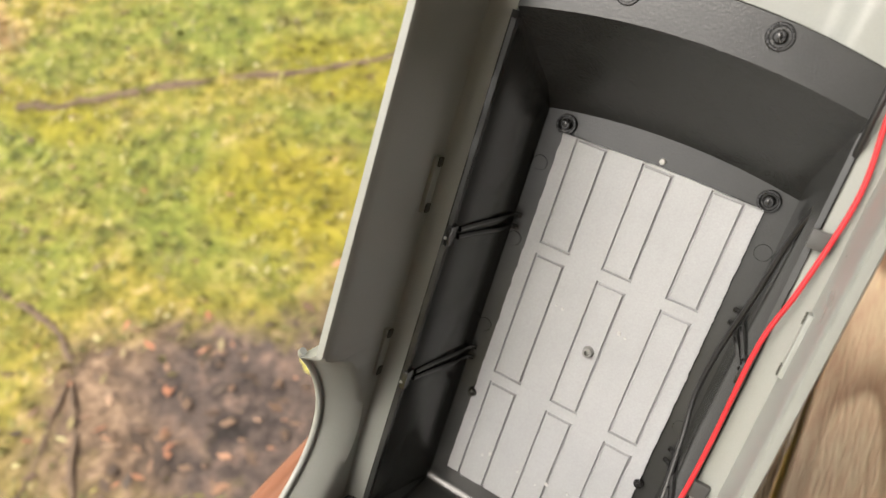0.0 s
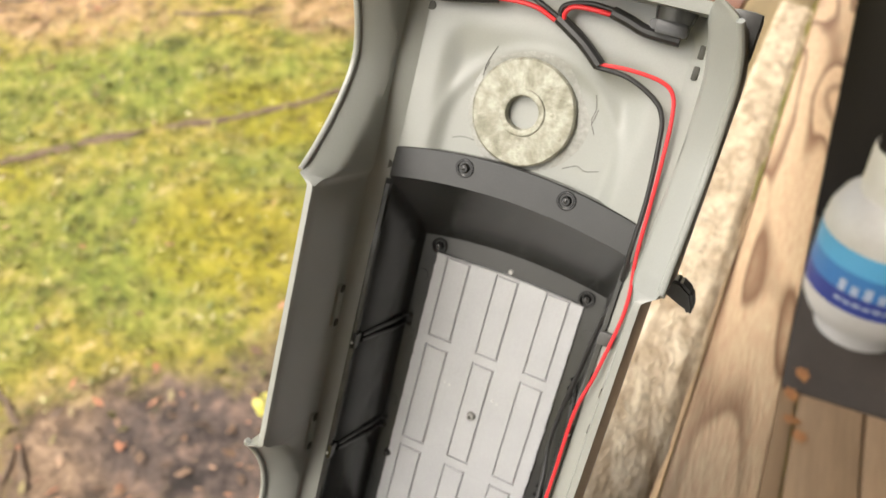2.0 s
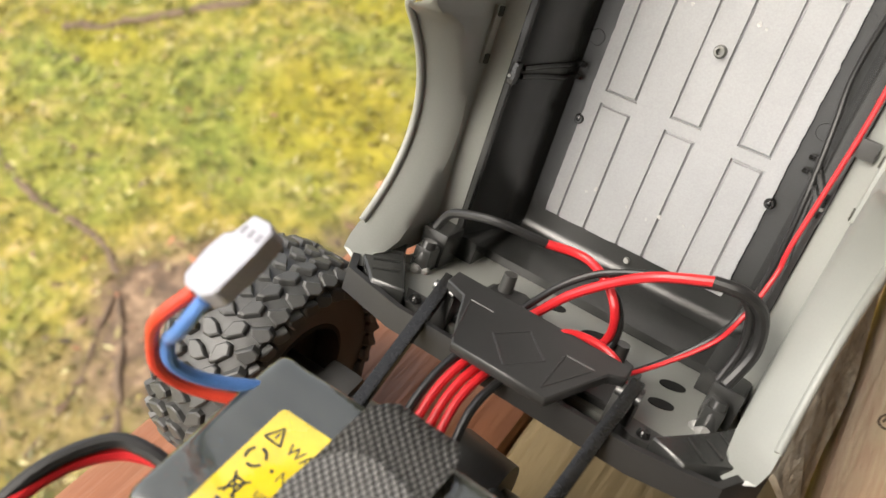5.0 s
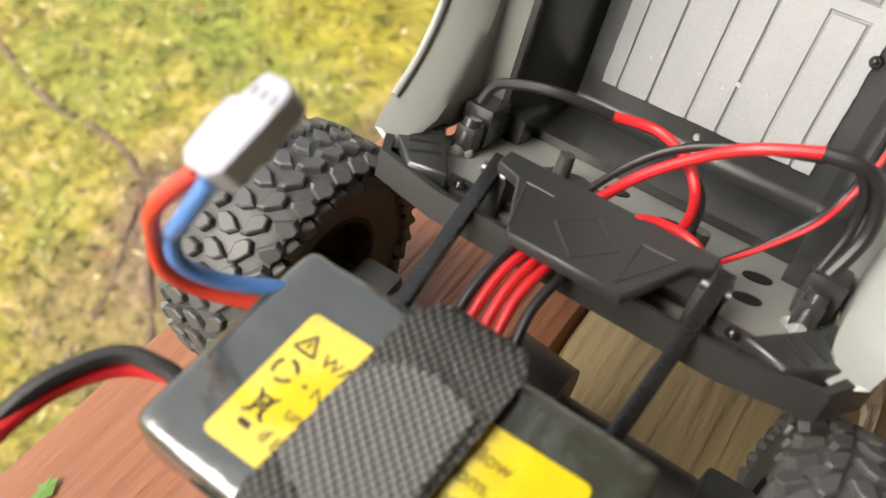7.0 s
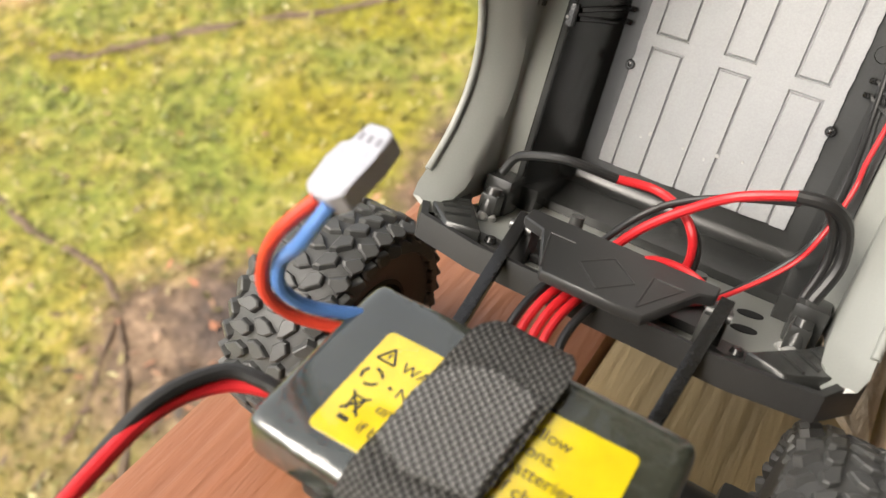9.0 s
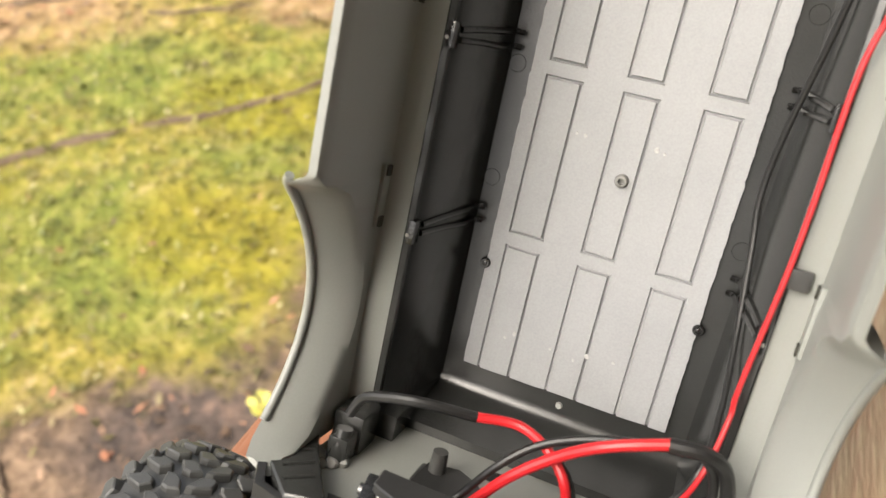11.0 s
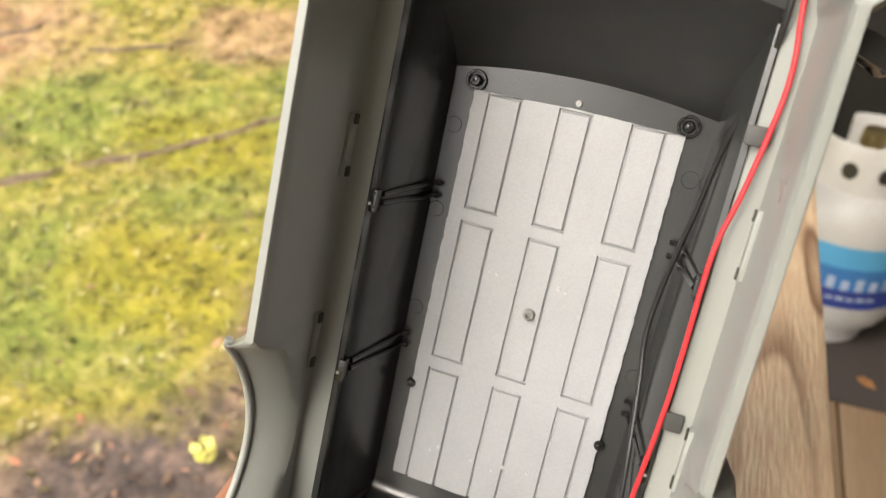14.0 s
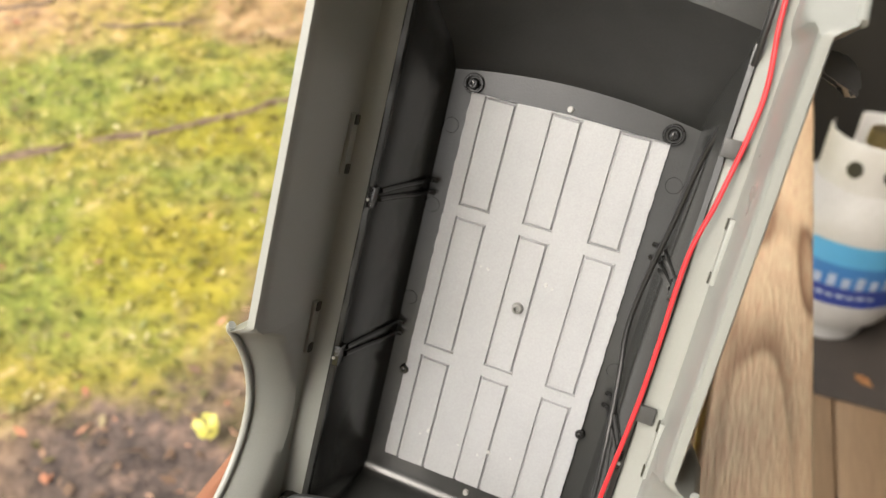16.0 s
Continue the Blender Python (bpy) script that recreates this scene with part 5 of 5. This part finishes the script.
loft(bm, [[(r * math.cos(a), r * math.sin(a), z) for r, z in ((0.102, 0.0), (0.102, 0.06), (0.098, 0.06), (0.098, 0.0))] for a in (2 * math.pi * k / 40 for k in range(41))], close=False)
part("foot_ring", bm, BOTTLE, bottle)
bm = bmesh.new()
rows = []
for k in range(33):
    a = radians(-200 + 310 * k / 32)
    rows.append([(r * math.cos(a), r * math.sin(a), z) for r, z in ((0.098, 0.335), (0.098, 0.44), (0.101, 0.447), (0.104, 0.44), (0.104, 0.335))])
vs = loft(bm, rows, close=True)
bm.faces.new(vs[0])
bm.faces.new(vs[-1][::-1])
part("collar", bm, BOTTLE, bottle, "white steel guard collar")
for a in (-115, -75, -35):
    bm = bmesh.new()
    c, s = math.cos(radians(a)), math.sin(radians(a))
    cyl(bm, (0.1035 * c, 0.1035 * s, 0.395), (0.1052 * c, 0.1052 * s, 0.395), 0.017, 0.017, 20)
    part("hand_hole", bm, INK, bottle)
bm = bmesh.new()
cyl(bm, (0, 0, 0.36), (0, 0, 0.42), 0.018, 0.015)
cyl(bm, (0, 0, 0.42), (0, 0, 0.45), 0.028, 0.026, 12)
part("valve", bm, mat("valve_brass", (0.45, 0.35, 0.16), 0.35, metal=0.9, big=80, grain=900), bottle, "brass valve")
for z0, z1, col, nm in ((0.215, 0.262, (0.10, 0.42, 0.72), "pale blue"), (0.165, 0.215, (0.05, 0.22, 0.55), "mid blue"), (0.122, 0.165, (0.03, 0.06, 0.30), "dark blue")):
    bm = bmesh.new()
    loft(bm, [[(0.1562 * math.cos(a), 0.1562 * math.sin(a), z0), (0.1562 * math.cos(a), 0.1562 * math.sin(a), z1)] for a in (radians(-200 + 6.6 * k) for k in range(37))])
    part("label", bm, mat("label_" + nm.replace(" ", "_"), col, 0.3, big=8, grain=300, bump=0.02, mix=0.8), bottle, nm + " paper label band")
for z, w0, n, col in ((0.180, 0.014, 7, (0.46, 0.54, 0.68)), (0.146, 0.004, 8, (0.36, 0.42, 0.60))):
    for k in range(n):
        a0 = -124 + (11 if n == 7 else 8) * k
        bm = bmesh.new()
        loft(bm, [[(0.1568 * math.cos(a), 0.1568 * math.sin(a), z - w0), (0.1568 * math.cos(a), 0.1568 * math.sin(a), z + w0 * (0.6 if k % 2 else 1))] for a in (radians(a0 + j * 2) for j in range(4))])
        part("print", bm, mat("label_print", col, 0.4), bottle)
# thin dark sheet that darkens the far floor area
bm = bmesh.new()
box(bm, (0.19, 1.215, -0.8495), (1.5, 2.01, -0.842), 0.003)
tagged(part("dark_floor_sheet", bm, mat("dark_brown_sheet", (0.075, 0.062, 0.052), 0.9, big=20, grain=250, bump=0.6)), "dark grey-brown sheet over the far porch floor boards", "mat")

# fallen leaves on the porch
def leaf_mesh(name, material, size):
    bm = bmesh.new()
    o = [(0, -0.5), (0.16, -0.28), (0.34, -0.1), (0.25, 0.1), (0.3, 0.28), (0.1, 0.3), (0, 0.5), (-0.1, 0.3), (-0.3, 0.28), (-0.25, 0.1), (-0.34, -0.1), (-0.16, -0.28)]
    c = bm.verts.new((0, 0, 0.05 * size))
    v = [bm.verts.new((x * size, y * size, (0.14 * abs(x) + 0.05 * y) * size)) for x, y in o]
    for k in range(len(v)):
        bm.faces.new((c, v[k], v[(k + 1) % len(v)]))
    me = bpy.data.meshes.new(name)
    bm.to_mesh(me)
    bm.free()
    me.materials.append(material)
    return me


DRY = mat("dry_leaf", (0.52, 0.25, 0.10), 0.7, big=40, grain=300, dark=(0.35, 0.15, 0.06))
dry = leaf_mesh("dry_leaf", DRY, 0.05)
for x, y, z, r in ((0.285, 1.20, -0.849, 30), (0.295, 1.12, -0.849, 110), (0.315, 1.08, -0.849, 200), (0.50, 1.29, -0.841, 60), (0.30, 1.27, -0.841, 20)):
    ob = tagged(new("dry_leaf", dry), "curled orange-brown dry leaf lying on the porch", "leaf", "dry leaves on the porch")
    ob.matrix_basis = pose(x, y, z + 0.004, 5, 3, r)

# ---- lawn clutter: grass tufts, dead leaves, roots, sapling ----
def scatter(name, count, spread, sizes, material, label, category, flat, seed):
    rng = np.random.default_rng(seed)
    verts, faces = [], []
    made = 0
    while made < count:
        x, y = rng.uniform(spread[0], spread[1]), rng.uniform(spread[2], spread[3])
        bare = max(math.exp(-(((x - bx) / rx) ** 2 + ((y - by) / ry) ** 2)) for bx, by, rx, ry in BARE)
        if (rng.random() < bare * 1.3) != (category == "dead leaves") and (category != "dead leaves" or rng.random() > 0.06):
            continue
        s, a, t = rng.uniform(*sizes), rng.uniform(0, 6.28), rng.uniform(*flat)
        z = ground_z(x, y) + 0.002
        u = Vector((math.cos(a), math.sin(a), 0))
        v = Vector((-math.sin(a) * math.cos(t), math.cos(a) * math.cos(t), math.sin(t)))
        p = Vector((x, y, z))
        n = len(verts)
        w = s * rng.uniform(0.25, 0.55)
        verts += [p, p + u * w * 0.5 + v * s * 0.45, p + v * s, p - u * w * 0.5 + v * s * 0.5]
        faces.append((n, n + 1, n + 2, n + 3))
        made += 1
    me = bpy.data.meshes.new(name)
    me.from_pydata([tuple(q) for q in verts], [], faces)
    me.materials.append(material)
    return tagged(new(name, me), label, category, kind="stuff")


def leafy(name, stops, rough=0.6, lawn=False):
    """Leaves or blades, each with a shade of its own; blades take up the colour of their patch."""
    m = bpy.data.materials.new(name)
    m.use_nodes = True
    t = m.node_tree
    g, r = t.nodes.new("ShaderNodeNewGeometry"), t.nodes.new("ShaderNodeValToRGB")
    e = r.color_ramp.elements
    while len(e) < len(stops):
        e.new(0.5)
    for k, (p, c) in zip(e, stops):
        k.position, k.color = p, (*c, 1)
    t.links.new(g.outputs["Random Per Island"], r.inputs[0])
    b = t.nodes["Principled BSDF"]
    out = r.outputs[0]
    if lawn:
        mx = t.nodes.new("ShaderNodeMix")
        mx.data_type = "RGBA"
        mx.inputs[0].default_value = 0.38
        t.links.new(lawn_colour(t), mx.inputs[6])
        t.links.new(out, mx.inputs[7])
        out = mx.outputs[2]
    t.links.new(out, b.inputs["Base Color"])
    b.inputs["Roughness"].default_value = rough
    return m


scatter("grass", 21000, (-5.5, -0.35, -0.6, 5.2), (0.02, 0.06), leafy("grass_blades", [(0.0, (0.07, 0.095, 0.02)), (0.34, (0.15, 0.18, 0.032)), (0.62, (0.27, 0.235, 0.04)), (0.9, (0.36, 0.29, 0.11)), (1.0, (0.52, 0.44, 0.26))], lawn=True), "short yellow-green moss and grass", "grass", (0.05, 0.8), 5)
scatter("dead_leaves", 1150, (-5.5, -0.35, -0.6, 5.2), (0.03, 0.075), leafy("dead_leaf_mix", [(0.0, (0.06, 0.042, 0.03)), (0.5, (0.15, 0.095, 0.06)), (0.80, (0.24, 0.14, 0.085)), (0.92, (0.42, 0.17, 0.09)), (1.0, (0.42, 0.30, 0.20))]), "scattered brown dead leaves on bare soil", "dead leaves", (0.02, 0.35), 6)

scatter("fallen_leaves", 700, (-5.0, -0.9, -0.4, 4.2), (0.025, 0.055), leafy("pale_leaf_mix", [(0.0, (0.30, 0.24, 0.06)), (0.5, (0.50, 0.44, 0.16)), (0.85, (0.62, 0.56, 0.32)), (1.0, (0.45, 0.24, 0.12))]), "small pale yellow leaves fallen on the moss", "fallen leaves", (0.02, 0.4), 9)

ROOT = mat("root_bark", (0.16, 0.11, 0.07), 0.85, big=30, grain=200, bump=0.6, dark=(0.09, 0.06, 0.04))
for pts, r in (([(-3.5, 1.55), (-3.2, 1.72), (-2.75, 2.02), (-2.3, 2.32), (-1.88, 2.64), (-1.5, 2.95)], 0.021), ([(-3.4, 0.98), (-3.0, 0.86), (-2.64, 0.79), (-2.36, 0.80), (-2.12, 0.74), (-1.92, 0.60), (-1.72, 0.43), (-1.5, 0.22), (-1.2, -0.1)], 0.015), ([(-2.12, 0.74), (-2.02, 0.66), (-1.85, 0.36), (-1.8, 0.1)], 0.011), ([(-4.4, 2.75), (-4.0, 2.92), (-3.6, 3.05)], 0.02), ([(-3.2, 2.95), (-2.9, 3.0), (-2.6, 3.12)], 0.012)):
    bm = bmesh.new()
    tube(bm, [(x, y, ground_z(x, y) - r * 0.25) for x, y in pts], r, 8, 10)
    for v in bm.verts:
        v.co += 1.0 * r * noise.noise_vector(v.co * 9) + 0.6 * r * noise.noise_vector(v.co * 40)
    tagged(part("root", bm, ROOT), "dark bare root half sunk in the lawn", "root", "roots in the lawn")

sap = thing("sapling", "small yellow-leaved seedling growing from the soil", "plant", pose(-1.22, 1.07, ground_z(-1.22, 1.07)))
bm = bmesh.new()
tube(bm, [(0, 0, 0), (0.005, 0.002, 0.05), (0.0, 0.006, 0.10)], 0.003, 6, 4)
part("stem", bm, ROOT, sap)
yl = leaf_mesh("leaf", mat("yellow_leaf", (0.72, 0.66, 0.16), 0.5, big=50, grain=400, dark=(0.58, 0.56, 0.12)), 0.05)
for k in range(9):
    a = 2.4 * k
    again("leaf", yl, sap, pose(0.024 * math.cos(a), 0.024 * math.sin(a), 0.05 + 0.007 * k, 20 * math.sin(a), -20 * math.cos(a), math.degrees(a)))
# a green leaf caught at the edge of the rail
gl = leaf_mesh("green_leaf", mat("green_leaf", (0.16, 0.30, 0.06), 0.5, big=50, grain=400), 0.012)
ob = tagged(new("green_leaf", gl), "small green leaf lying on the red board", "leaf")
ob.matrix_basis = LEAN @ pose(-0.1255, -0.250, 0.0015, 0, 0, 95) @ Matrix.Diagonal((1.3, 0.55, 1, 1))
